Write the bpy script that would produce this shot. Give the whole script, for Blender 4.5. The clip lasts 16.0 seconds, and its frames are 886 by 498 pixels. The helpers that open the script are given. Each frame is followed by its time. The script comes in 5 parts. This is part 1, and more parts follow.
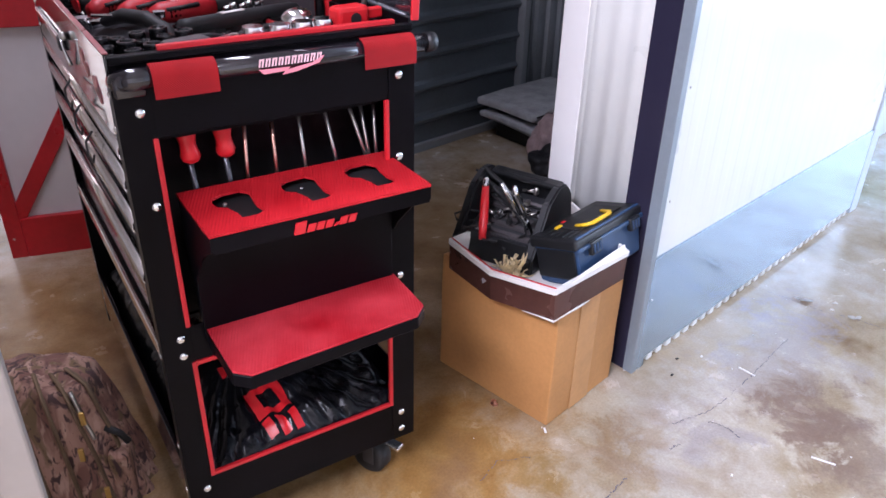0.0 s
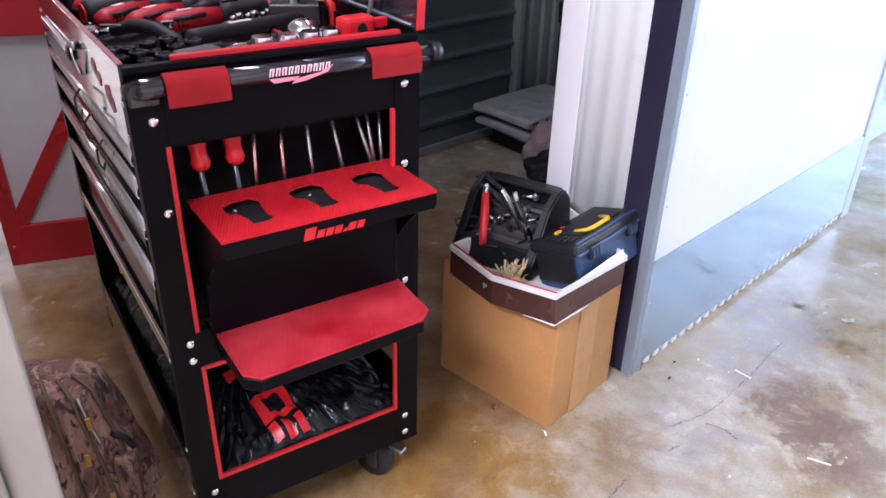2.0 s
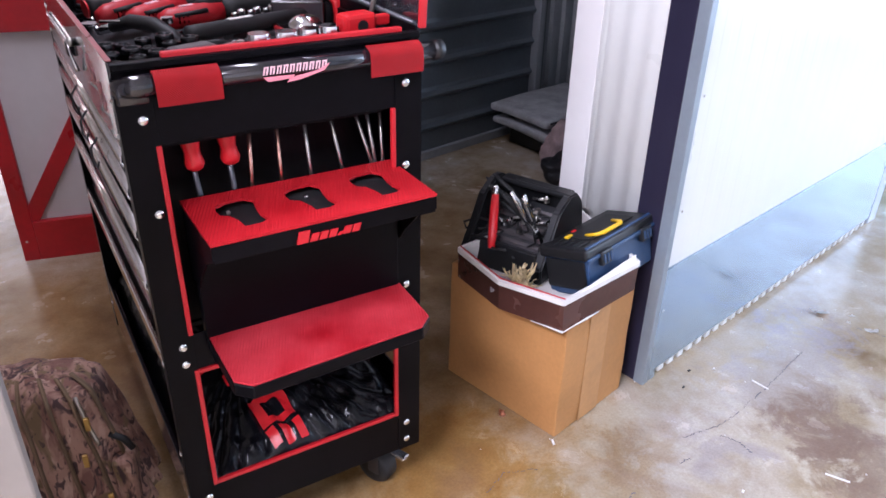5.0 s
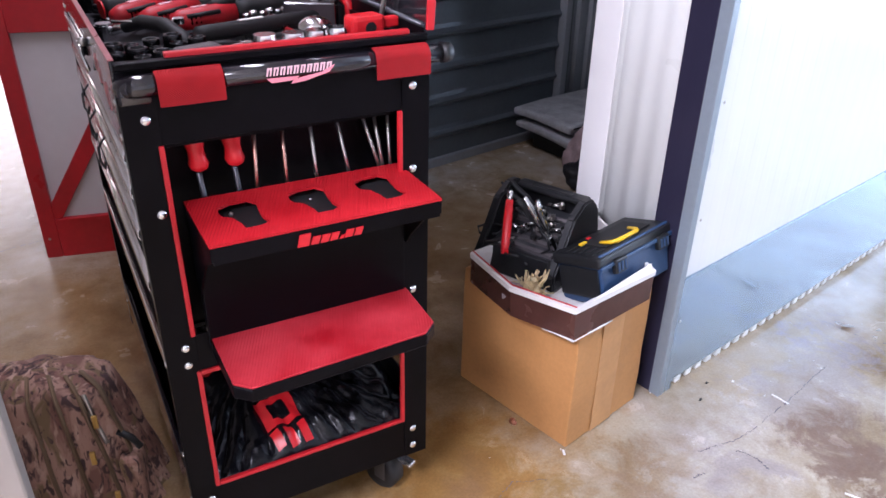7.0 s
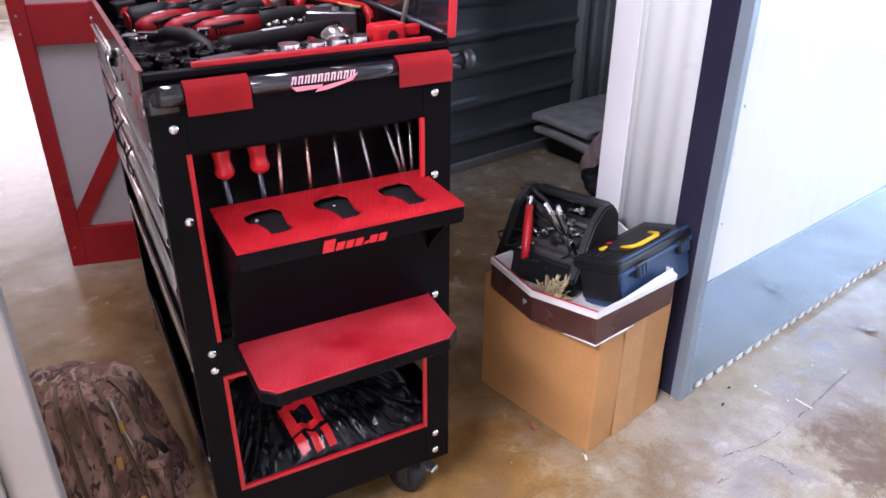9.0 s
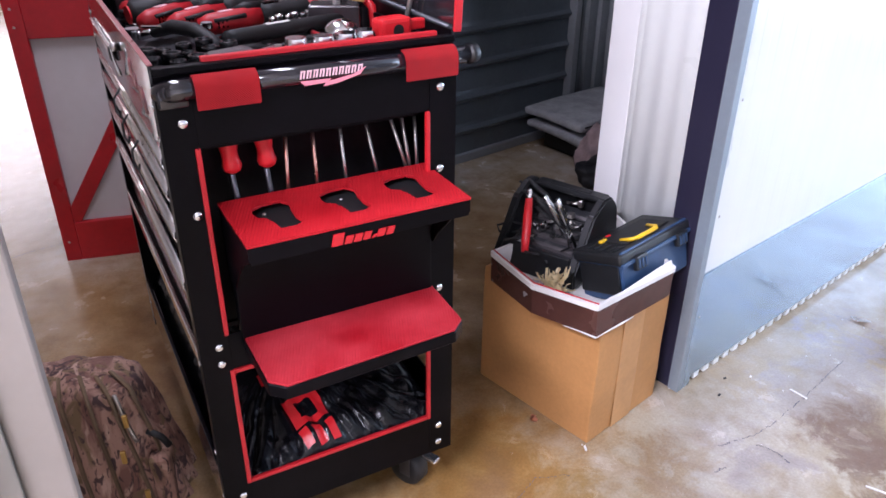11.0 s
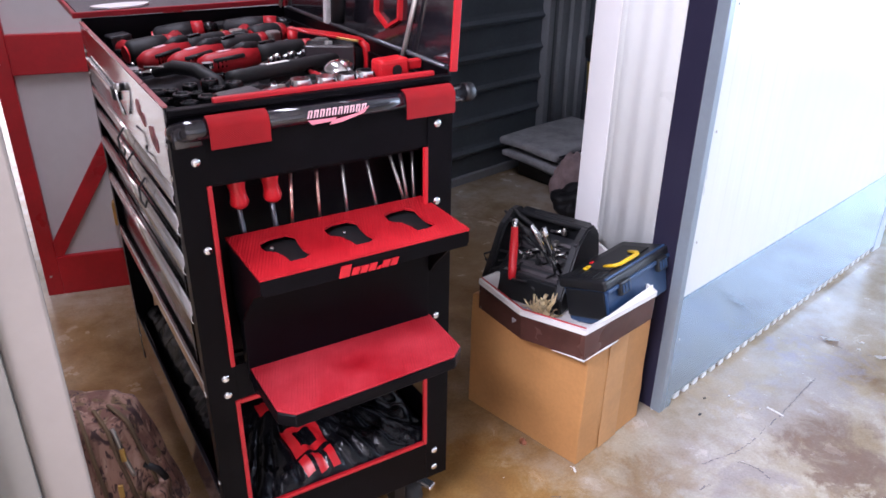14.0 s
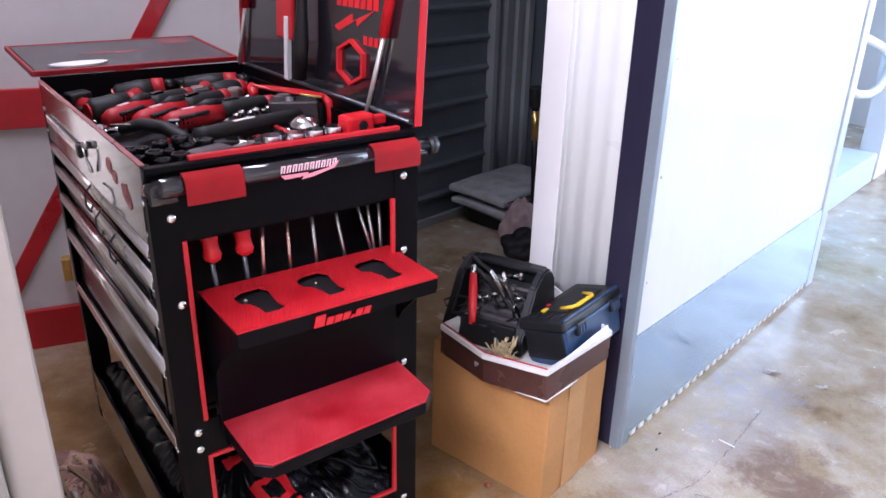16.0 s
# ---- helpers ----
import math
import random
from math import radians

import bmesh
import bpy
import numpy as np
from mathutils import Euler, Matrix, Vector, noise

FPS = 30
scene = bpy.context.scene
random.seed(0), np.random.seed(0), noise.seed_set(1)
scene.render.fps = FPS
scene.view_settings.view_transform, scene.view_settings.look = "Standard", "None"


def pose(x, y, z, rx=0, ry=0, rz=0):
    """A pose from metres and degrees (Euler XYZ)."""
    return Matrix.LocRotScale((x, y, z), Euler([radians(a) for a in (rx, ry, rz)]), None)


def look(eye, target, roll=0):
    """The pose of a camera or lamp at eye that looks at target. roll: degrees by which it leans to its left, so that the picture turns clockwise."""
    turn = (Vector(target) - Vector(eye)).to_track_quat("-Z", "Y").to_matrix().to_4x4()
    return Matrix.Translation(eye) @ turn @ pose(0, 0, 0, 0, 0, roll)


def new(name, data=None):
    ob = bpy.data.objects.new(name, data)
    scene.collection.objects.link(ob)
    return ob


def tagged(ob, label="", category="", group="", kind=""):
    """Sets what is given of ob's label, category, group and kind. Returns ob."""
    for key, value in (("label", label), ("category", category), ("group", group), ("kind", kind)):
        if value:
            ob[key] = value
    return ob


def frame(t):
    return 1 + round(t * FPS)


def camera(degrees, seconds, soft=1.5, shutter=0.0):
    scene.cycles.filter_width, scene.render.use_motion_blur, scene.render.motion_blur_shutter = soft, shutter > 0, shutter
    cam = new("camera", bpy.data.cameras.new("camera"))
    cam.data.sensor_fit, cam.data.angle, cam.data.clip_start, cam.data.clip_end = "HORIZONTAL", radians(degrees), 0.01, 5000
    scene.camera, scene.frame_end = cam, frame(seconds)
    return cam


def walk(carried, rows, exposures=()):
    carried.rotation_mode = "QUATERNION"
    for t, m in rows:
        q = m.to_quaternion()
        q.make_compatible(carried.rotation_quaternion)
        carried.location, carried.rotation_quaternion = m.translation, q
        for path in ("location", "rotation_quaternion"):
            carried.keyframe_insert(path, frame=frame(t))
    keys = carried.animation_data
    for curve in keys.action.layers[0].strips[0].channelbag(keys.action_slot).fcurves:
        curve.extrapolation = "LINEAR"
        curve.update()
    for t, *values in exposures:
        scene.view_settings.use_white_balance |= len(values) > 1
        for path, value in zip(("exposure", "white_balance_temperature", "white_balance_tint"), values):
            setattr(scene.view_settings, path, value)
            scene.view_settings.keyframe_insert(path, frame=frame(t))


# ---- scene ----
cam = camera(61.13, 16.0, soft=1.6)
PATH = [
    (0, (-0.2094, -1.1963, 1.4338), (0.6497, 0.1274, 0.5678), 1.35),
    (0.5, (-0.2261, -1.2174, 1.4454), (0.6334, 0.1114, 0.5878), 1.71),
    (1, (-0.2429, -1.2113, 1.4430), (0.6224, 0.1175, 0.5912), 1.53),
    (1.5, (-0.2460, -1.2063, 1.4445), (0.6288, 0.1186, 0.5965), 1.35),
    (2, (-0.2442, -1.2024, 1.4441), (0.6353, 0.1166, 0.5916), 1.47),
    (2.5, (-0.2438, -1.2003, 1.4430), (0.6354, 0.1166, 0.5869), 1.70),
    (3, (-0.2410, -1.1949, 1.4414), (0.6301, 0.1222, 0.5775), 1.74),
    (3.5, (-0.2314, -1.1941, 1.4428), (0.6270, 0.1292, 0.5755), 1.83),
    (4, (-0.2155, -1.1885, 1.4401), (0.6309, 0.1459, 0.5781), 1.57),
    (6.5, (-0.1432, -1.1865, 1.4315), (0.6523, 0.1812, 0.5732), 1.40),
    (7, (-0.1360, -1.1923, 1.4298), (0.6372, 0.1919, 0.5776), 1.20),
    (7.5, (-0.1363, -1.1958, 1.4311), (0.6272, 0.2053, 0.5981), 0.68),
    (8, (-0.1362, -1.1997, 1.4260), (0.6302, 0.2033, 0.5989), 0.67),
    (8.5, (-0.1406, -1.2043, 1.4288), (0.6054, 0.2046, 0.5931), 0.89),
    (9, (-0.1510, -1.1964, 1.4323), (0.5910, 0.2131, 0.5938), 0.18),
    (11.5, (-0.1940, -1.1880, 1.4380), (0.5790, 0.1966, 0.5864), 0.78),
    (12, (-0.2037, -1.1891, 1.4403), (0.5765, 0.1940, 0.5928), 0.98),
    (12.5, (-0.2125, -1.1778, 1.4400), (0.5599, 0.2027, 0.5812), 0.86),
    (13, (-0.2225, -1.1658, 1.4454), (0.5583, 0.2023, 0.5744), 0.57),
    (13.5, (-0.2357, -1.1839, 1.4598), (0.5729, 0.1881, 0.6209), 0.09),
    (14, (-0.2623, -1.1990, 1.4661), (0.5855, 0.1766, 0.6729), 0.84),
    (14.5, (-0.2928, -1.2016, 1.4789), (0.6084, 0.1596, 0.7205), 0.80),
    (15, (-0.3108, -1.2060, 1.4823), (0.6318, 0.1442, 0.7554), 0.70),
    (15.5, (-0.3194, -1.2052, 1.4846), (0.6513, 0.1350, 0.7764), 1.03),
    (16, (-0.3268, -1.2083, 1.4896), (0.6578, 0.1305, 0.7982), 1.24),
]
walk(cam, [(t, look(eye, target, roll)) for t, eye, target, roll in PATH], exposures=[(0, 0.0, 5700, 20), (16, 0.0, 5700, 20)])

# ---- world, lamps ----
world = bpy.data.worlds.new("world")
scene.world = world
world.use_nodes = True
sky = world.node_tree.nodes.new("ShaderNodeTexSky")
sky.sky_type, sky.sun_disc = "NISHITA", False
sky.sun_elevation, sky.sun_rotation = radians(40), radians(110)
world.node_tree.links.new(sky.outputs[0], world.node_tree.nodes["Background"].inputs[0])
world.node_tree.nodes["Background"].inputs[1].default_value = 0.12
scene.view_settings.exposure = 0.0

WALL = pose(1.286, 0.045, 0, 0, 0, 11.2)   # frame of the storage walls: x along the panel, y behind it


def area_lamp(name, m, sx, sy, watts, colour):
    d = bpy.data.lights.new(name, "AREA")
    d.shape, d.size, d.size_y, d.energy, d.color = "RECTANGLE", sx, sy, watts, colour
    ob = new(name, d)
    ob.matrix_basis = m
    return ob


# daylight through the open roller door at the hall's end, to the right of the panel
area_lamp("daylight_opening", look((6.3, -0.9, 1.55), (0.8, -0.5, 0.5)), 2.6, 2.6, 198, (0.72, 0.86, 1.0))
# daylight in the passage behind
area_lamp("daylight_passage", look((-0.9, 8.6, 1.6), (-0.6, 2.0, 0.2)), 2.0, 2.2, 84, (1.0, 0.87, 0.79))
# fluorescent ceiling fittings
area_lamp("tube_light_a", look((-1.6, -1.4, 2.88), (-1.6, -1.4, 0)), 0.6, 1.3, 222, (1.0, 0.955, 0.985))
area_lamp("tube_light_b", look((0.0, 0.85, 2.88), (0.0, 0.85, 0)), 0.25, 1.3, 34, (1.0, 0.95, 0.985))
# bluish daylight from the glazed gap beside the stairs, just past the end of the panel
area_lamp("daylight_gap", WALL @ look((2.13, 0.85, 1.0), (2.13, -0.4, 0.15)), 0.22, 1.7, 26, (0.18, 0.62, 1.0))

# ---- materials ----


def mat(name, colour, rough=0.5, metal=0.0, vary=0.15, scale=6.0, fine=60.0, bump=0.0, bump_scale=200.0, coat=0.0,
        second=None, second_amount=0.5, rough_vary=0.1, specular=0.5):
    """A surface with colour variation at two scales, uneven gloss and a fine relief."""
    m = bpy.data.materials.new(name)
    m.use_nodes = True
    n, l = m.node_tree.nodes, m.node_tree.links
    b = n["Principled BSDF"]
    tc = n.new("ShaderNodeTexCoord")
    big = n.new("ShaderNodeTexNoise")
    big.inputs["Scale"].default_value, big.inputs["Detail"].default_value = scale, 4
    small = n.new("ShaderNodeTexNoise")
    small.inputs["Scale"].default_value, small.inputs["Detail"].default_value = fine, 3
    geo = n.new("ShaderNodeNewGeometry")
    for k in (big, small):
        l.new(geo.outputs["Position"], k.inputs["Vector"])
    ramp = n.new("ShaderNodeValToRGB")
    lo = [c * (1 - vary) for c in colour]
    hi = second if second else [min(1, c * (1 + vary)) for c in colour]
    ramp.color_ramp.elements[0].position, ramp.color_ramp.elements[1].position = 0.3, 0.72
    ramp.color_ramp.elements[0].color, ramp.color_ramp.elements[1].color = (*lo, 1), (*hi, 1)
    l.new(big.outputs["Fac"], ramp.inputs[0])
    mix = n.new("ShaderNodeMix")
    mix.data_type, mix.blend_type = "RGBA", "OVERLAY"
    mix.inputs[0].default_value = min(1, vary)
    l.new(ramp.outputs[0], mix.inputs[6])
    l.new(small.outputs["Fac"], mix.inputs[7])
    l.new(mix.outputs[2], b.inputs["Base Color"])
    rr = n.new("ShaderNodeMapRange")
    rr.inputs["To Min"].default_value, rr.inputs["To Max"].default_value = max(0.02, rough - rough_vary), min(1, rough + rough_vary)
    l.new(big.outputs["Fac"], rr.inputs["Value"])
    l.new(rr.outputs[0], b.inputs["Roughness"])
    b.inputs["Metallic"].default_value = metal
    b.inputs["Specular IOR Level"].default_value = specular
    if coat:
        b.inputs["Coat Weight"].default_value, b.inputs["Coat Roughness"].default_value = coat, 0.06
    if bump:
        bn = n.new("ShaderNodeTexNoise")
        bn.inputs["Scale"].default_value, bn.inputs["Detail"].default_value = bump_scale, 2
        l.new(geo.outputs["Position"], bn.inputs["Vector"])
        bb = n.new("ShaderNodeBump")
        bb.inputs["Strength"].default_value, bb.inputs["Distance"].default_value = bump, 0.002
        l.new(bn.outputs["Fac"], bb.inputs["Height"])
        l.new(bb.outputs[0], b.inputs["Normal"])
    return m


def weave_mat(name, colour, worn, pitch):
    """Ribbed red vinyl: diagonal ribs as relief, with scuffed paler patches."""
    m = mat(name, colour, 0.58, vary=0.12, scale=9, fine=40, second=worn, specular=0.18)
    n, l = m.node_tree.nodes, m.node_tree.links
    b = n["Principled BSDF"]
    geo = n.new("ShaderNodeNewGeometry")
    rot = n.new("ShaderNodeMapping")
    rot.inputs["Rotation"].default_value = (radians(35), radians(30), radians(38))
    l.new(geo.outputs["Position"], rot.inputs["Vector"])
    wave = n.new("ShaderNodeTexWave")
    wave.inputs["Scale"].default_value = pitch
    wave.inputs["Distortion"].default_value = 0.15
    l.new(rot.outputs[0], wave.inputs["Vector"])
    bb = n.new("ShaderNodeBump")
    bb.inputs["Strength"].default_value, bb.inputs["Distance"].default_value = 0.7, 0.0012
    l.new(wave.outputs["Fac"], bb.inputs["Height"])
    l.new(bb.outputs[0], b.inputs["Normal"])
    return m


def floor_mat():
    """Sealed concrete, mottled tan, brown and grey, with cloudy patches, specks and a worn gloss."""
    m = bpy.data.materials.new("sealed_concrete")
    m.use_nodes = True
    n, l = m.node_tree.nodes, m.node_tree.links
    b = n["Principled BSDF"]
    geo = n.new("ShaderNodeNewGeometry")

    def cloud(scale, detail, distortion, rough=0.6):
        k = n.new("ShaderNodeTexNoise")
        k.inputs["Scale"].default_value, k.inputs["Detail"].default_value = scale, detail
        k.inputs["Distortion"].default_value, k.inputs["Roughness"].default_value = distortion, rough
        l.new(geo.outputs["Position"], k.inputs["Vector"])
        return k

    def ramp(src, stops):
        r = n.new("ShaderNodeValToRGB")
        e = r.color_ramp.elements
        while len(e) < len(stops):
            e.new(0.5)
        for i, (p, c) in enumerate(stops):
            e[i].position, e[i].color = p, (*c, 1)
        l.new(src, r.inputs[0])
        return r

    big = cloud(2.3, 8, 0.15, 0.62)
    base = ramp(big.outputs["Fac"], [(0.30, (0.22, 0.145, 0.072)), (0.43, (0.345, 0.275, 0.18)), (0.53, (0.415, 0.355, 0.275)), (0.66, (0.47, 0.425, 0.37))])
    mid = cloud(7.0, 8, 0.35, 0.66)
    tint = ramp(mid.outputs["Fac"], [(0.34, (0.38, 0.34, 0.29)), (0.5, (0.5, 0.5, 0.49)), (0.66, (0.60, 0.61, 0.645))])
    mix = n.new("ShaderNodeMix")
    mix.data_type, mix.blend_type = "RGBA", "OVERLAY"
    mix.inputs[0].default_value = 0.75
    l.new(base.outputs[0], mix.inputs[6])
    l.new(tint.outputs[0], mix.inputs[7])
    # ragged-edged stains: an amber field of old sealer round the cart, brown spills, violet-grey washes, tan and pale patches
    tear = n.new("ShaderNodeVectorMath")
    tear.operation = "MULTIPLY_ADD"
    tear.inputs[1].default_value, tear.inputs[2].default_value = (0.75, 0.75, 0), (-0.375, -0.375, 0)
    l.new(cloud(6.5, 7, 0.4, 0.68).outputs["Color"], tear.inputs[0])
    ragged = n.new("ShaderNodeVectorMath")
    l.new(geo.outputs["Position"], ragged.inputs[0])
    l.new(tear.outputs[0], ragged.inputs[1])

    def stain(src, centre, radius, colour, strength, blend="MIX", core=0.35):
        d = n.new("ShaderNodeVectorMath")
        d.operation = "DISTANCE"
        d.inputs[1].default_value = (*centre, 0)
        l.new(ragged.outputs[0], d.inputs[0])
        f = n.new("ShaderNodeMapRange")
        f.inputs["From Min"].default_value, f.inputs["From Max"].default_value = radius, radius * core
        f.inputs["To Max"].default_value = strength
        l.new(d.outputs["Value"], f.inputs["Value"])
        k = n.new("ShaderNodeMix")
        k.data_type, k.blend_type = "RGBA", blend
        k.inputs[7].default_value = (*colour, 1)
        l.new(f.outputs[0], k.inputs[0])
        l.new(src.outputs[2], k.inputs[6])
        return k

    for centre, radius, colour, strength, core in (((0.35, 0.75), 1.15, (0.78, 0.60, 0.37), 0.85, 0.6), ((-0.4, 1.1), 0.9, (0.80, 0.66, 0.48), 0.8, 0.5), ((1.45, 1.15), 0.75, (0.46, 0.36, 0.24), 0.9, 0.5),
                                                   ((0.62, 0.05), 0.36, (0.86, 0.66, 0.32), 0.85, 0.4), ((0.70, -0.18), 0.22, (0.80, 0.60, 0.28), 0.7, 0.3)):
        mix = stain(mix, centre, radius, colour, strength, "MULTIPLY", core)
    for centre, radius, colour, strength in (((0.66, 0.02), 0.16, (0.26, 0.135, 0.035), 0.55), ((0.80, -0.20), 0.12, (0.27, 0.17, 0.055), 0.5), ((1.02, -0.20), 0.14, (0.30, 0.20, 0.10), 0.45),
                                             ((1.60, -0.38), 0.17, (0.16, 0.092, 0.068), 0.75), ((1.72, -0.27), 0.12, (0.18, 0.11, 0.085), 0.5), ((1.54, -0.54), 0.13, (0.18, 0.112, 0.085), 0.55),
                                             ((1.26, -0.30), 0.14, (0.31, 0.275, 0.285), 0.55), ((1.60, -0.15), 0.18, (0.32, 0.285, 0.29), 0.5), ((2.00, -0.045), 0.15, (0.29, 0.265, 0.305), 0.65), ((1.85, -0.16), 0.16, (0.33, 0.30, 0.305), 0.55),
                                             ((1.50, 0.03), 0.12, (0.42, 0.33, 0.205), 0.6), ((1.72, 0.06), 0.14, (0.42, 0.34, 0.23), 0.55), ((1.44, -0.46), 0.09, (0.52, 0.46, 0.36), 0.7),
                                             ((1.13, -0.06), 0.15, (0.44, 0.40, 0.31), 0.6), ((1.04, -0.36), 0.12, (0.45, 0.42, 0.37), 0.5)):
        mix = stain(mix, centre, radius, colour, strength)
    rust = cloud(2.6, 4, 0.5)
    rmask = ramp(rust.outputs["Fac"], [(0.58, (0, 0, 0)), (0.74, (0.55, 0.55, 0.55))])
    mix2 = n.new("ShaderNodeMix")
    mix2.data_type = "RGBA"
    mix2.inputs[7].default_value = (0.20, 0.115, 0.07, 1)
    l.new(rmask.outputs[0], mix2.inputs[0])
    l.new(mix.outputs[2], mix2.inputs[6])
    grit = cloud(140, 2, 0)
    gm = ramp(grit.outputs["Fac"], [(0.3, (0.44, 0.44, 0.44)), (0.7, (0.56, 0.56, 0.56))])
    mix3 = n.new("ShaderNodeMix")
    mix3.data_type, mix3.blend_type = "RGBA", "OVERLAY"
    mix3.inputs[0].default_value = 0.8
    l.new(mix2.outputs[2], mix3.inputs[6])
    l.new(gm.outputs[0], mix3.inputs[7])
    l.new(mix3.outputs[2], b.inputs["Base Color"])
    rr = n.new("ShaderNodeMapRange")
    rr.inputs["To Min"].default_value, rr.inputs["To Max"].default_value = 0.10, 0.38
    l.new(mid.outputs["Fac"], rr.inputs["Value"])
    l.new(rr.outputs[0], b.inputs["Roughness"])
    bb = n.new("ShaderNodeBump")
    bb.inputs["Strength"].default_value, bb.inputs["Distance"].default_value = 0.12, 0.004
    l.new(mid.outputs["Fac"], bb.inputs["Height"])
    l.new(bb.outputs[0], b.inputs["Normal"])
    return m


def camo_mat():
    """Printed woodland cloth: tan ground with brown bark shapes, olive and dark flecks."""
    m = bpy.data.materials.new("camouflage_cloth")
    m.use_nodes = True
    n, l = m.node_tree.nodes, m.node_tree.links
    b = n["Principled BSDF"]
    geo = n.new("ShaderNodeNewGeometry")
    stretch = n.new("ShaderNodeMapping")
    stretch.inputs["Scale"].default_value = (0.8, 0.8, 0.32)
    l.new(geo.outputs["Position"], stretch.inputs["Vector"])
    prev = None
    layers = [(14, (0.36, 0.21, 0.155), 0.0, 0.0), (17, (0.19, 0.092, 0.068), 0.45, 0.57), (24, (0.17, 0.11, 0.055), 0.54, 0.62),
              (36, (0.06, 0.030, 0.030), 0.56, 0.64), (28, (0.46, 0.30, 0.23), 0.56, 0.64), (75, (0.06, 0.03, 0.028), 0.57, 0.64)]
    for i, (sc, col, a, z) in enumerate(layers):
        if prev is None:
            rgb = n.new("ShaderNodeRGB")
            rgb.outputs[0].default_value = (*col, 1)
            prev = rgb.outputs[0]
            continue
        k = n.new("ShaderNodeTexNoise")
        k.inputs["Scale"].default_value, k.inputs["Detail"].default_value, k.inputs["Distortion"].default_value = sc, 4, 1.2
        sh = n.new("ShaderNodeMapping")
        sh.inputs["Location"].default_value = (3.1 * i, 1.7 * i, 0.9 * i)
        l.new(stretch.outputs[0], sh.inputs["Vector"])
        l.new(sh.outputs[0], k.inputs["Vector"])
        mr = n.new("ShaderNodeMapRange")
        mr.inputs["From Min"].default_value, mr.inputs["From Max"].default_value = a, z
        l.new(k.outputs["Fac"], mr.inputs["Value"])
        mx = n.new("ShaderNodeMix")
        mx.data_type = "RGBA"
        mx.inputs[7].default_value = (*col, 1)
        l.new(mr.outputs[0], mx.inputs[0])
        l.new(prev, mx.inputs[6])
        prev = mx.outputs[2]
    l.new(prev, b.inputs["Base Color"])
    b.inputs["Roughness"].default_value = 0.85
    kn = n.new("ShaderNodeTexNoise")
    kn.inputs["Scale"].default_value = 500
    l.new(geo.outputs["Position"], kn.inputs["Vector"])
    bb = n.new("ShaderNodeBump")
    bb.inputs["Strength"].default_value, bb.inputs["Distance"].default_value = 0.3, 0.001
    l.new(kn.outputs["Fac"], bb.inputs["Height"])
    l.new(bb.outputs[0], b.inputs["Normal"])
    return m


FLOOR = floor_mat()
CAMO = camo_mat()
BLACK = mat("black_powder_paint", (0.0032, 0.0026, 0.0036), 0.34, specular=0.085, vary=0.3, bump=0.06, bump_scale=900)
GLOSS = mat("black_gloss_enamel", (0.014, 0.012, 0.016), 0.12, vary=0.2, coat=0.55, rough_vary=0.04)
RED_TRIM = mat("red_edge_trim", (0.50, 0.010, 0.016), 0.42, vary=0.1)
RED_VINYL = weave_mat("ribbed_red_vinyl", (0.41, 0.005, 0.010), (0.50, 0.014, 0.02), 80)
RED_PAD = weave_mat("scuffed_ribbed_red_vinyl", (0.38, 0.004, 0.011), (0.52, 0.038, 0.050), 80)
RED_GRIP = weave_mat("ribbed_red_grip", (0.30, 0.005, 0.008), (0.37, 0.010, 0.012), 120)
RED_PLASTIC = mat("red_plastic", (0.60, 0.013, 0.018), 0.36, vary=0.12)
TOOL_RED = mat("red_tool_plastic", (0.43, 0.010, 0.016), 0.48, vary=0.2, scale=14)
STEEL = mat("chrome_steel", (0.75, 0.75, 0.76), 0.16, 1.0, vary=0.08)
ALU = mat("polished_aluminium", (0.84, 0.82, 0.82), 0.20, 0.95, vary=0.08)
DULL = mat("dull_steel", (0.55, 0.53, 0.50), 0.34, 1.0, vary=0.15)
RUBBER = mat("black_rubber", (0.010, 0.010, 0.011), 0.6, vary=0.3, bump=0.1, bump_scale=500)
PLASTIC = mat("black_plastic", (0.009, 0.0095, 0.011), 0.42, vary=0.25, bump=0.12, bump_scale=700)
NAVY = mat("dark_blue_plastic", (0.022, 0.055, 0.130), 0.42, vary=0.2, bump=0.1, bump_scale=700)
YELLOW = mat("yellow_plastic", (0.80, 0.50, 0.01), 0.35, vary=0.08)
FILM = mat("black_plastic_film", (0.006, 0.006, 0.008), 0.22, vary=0.3, scale=12, bump=0.5, bump_scale=60, specular=0.30)
CARD = mat("corrugated_cardboard", (0.47, 0.23, 0.075), 0.75, vary=0.12, scale=5, fine=90, bump=0.08, bump_scale=160)
CARD_PALE = mat("pale_carton_tape", (0.50, 0.262, 0.10), 0.6, vary=0.12, scale=9)
BROWN = mat("brown_printed_carton", (0.075, 0.030, 0.024), 0.26, vary=0.2, scale=9)
PAPER = mat("white_carton_paper", (0.78, 0.76, 0.74), 0.6, vary=0.06)
WHITE = mat("white_wall_paint", (0.80, 0.79, 0.78), 0.45, vary=0.05, scale=2, fine=30)
WHITE_STEEL = mat("white_coated_sheet", (0.84, 0.86, 0.84), 0.30, vary=0.04, scale=2)
GALV = mat("galvanised_sheet", (0.34, 0.43, 0.52), 0.15, 0.75, vary=0.03, scale=1.5, fine=20, rough_vary=0.02)
BRONZE = mat("dark_blue_brown_steel_post", (0.040, 0.037, 0.070), 0.20, 0.4, vary=0.04, scale=2)
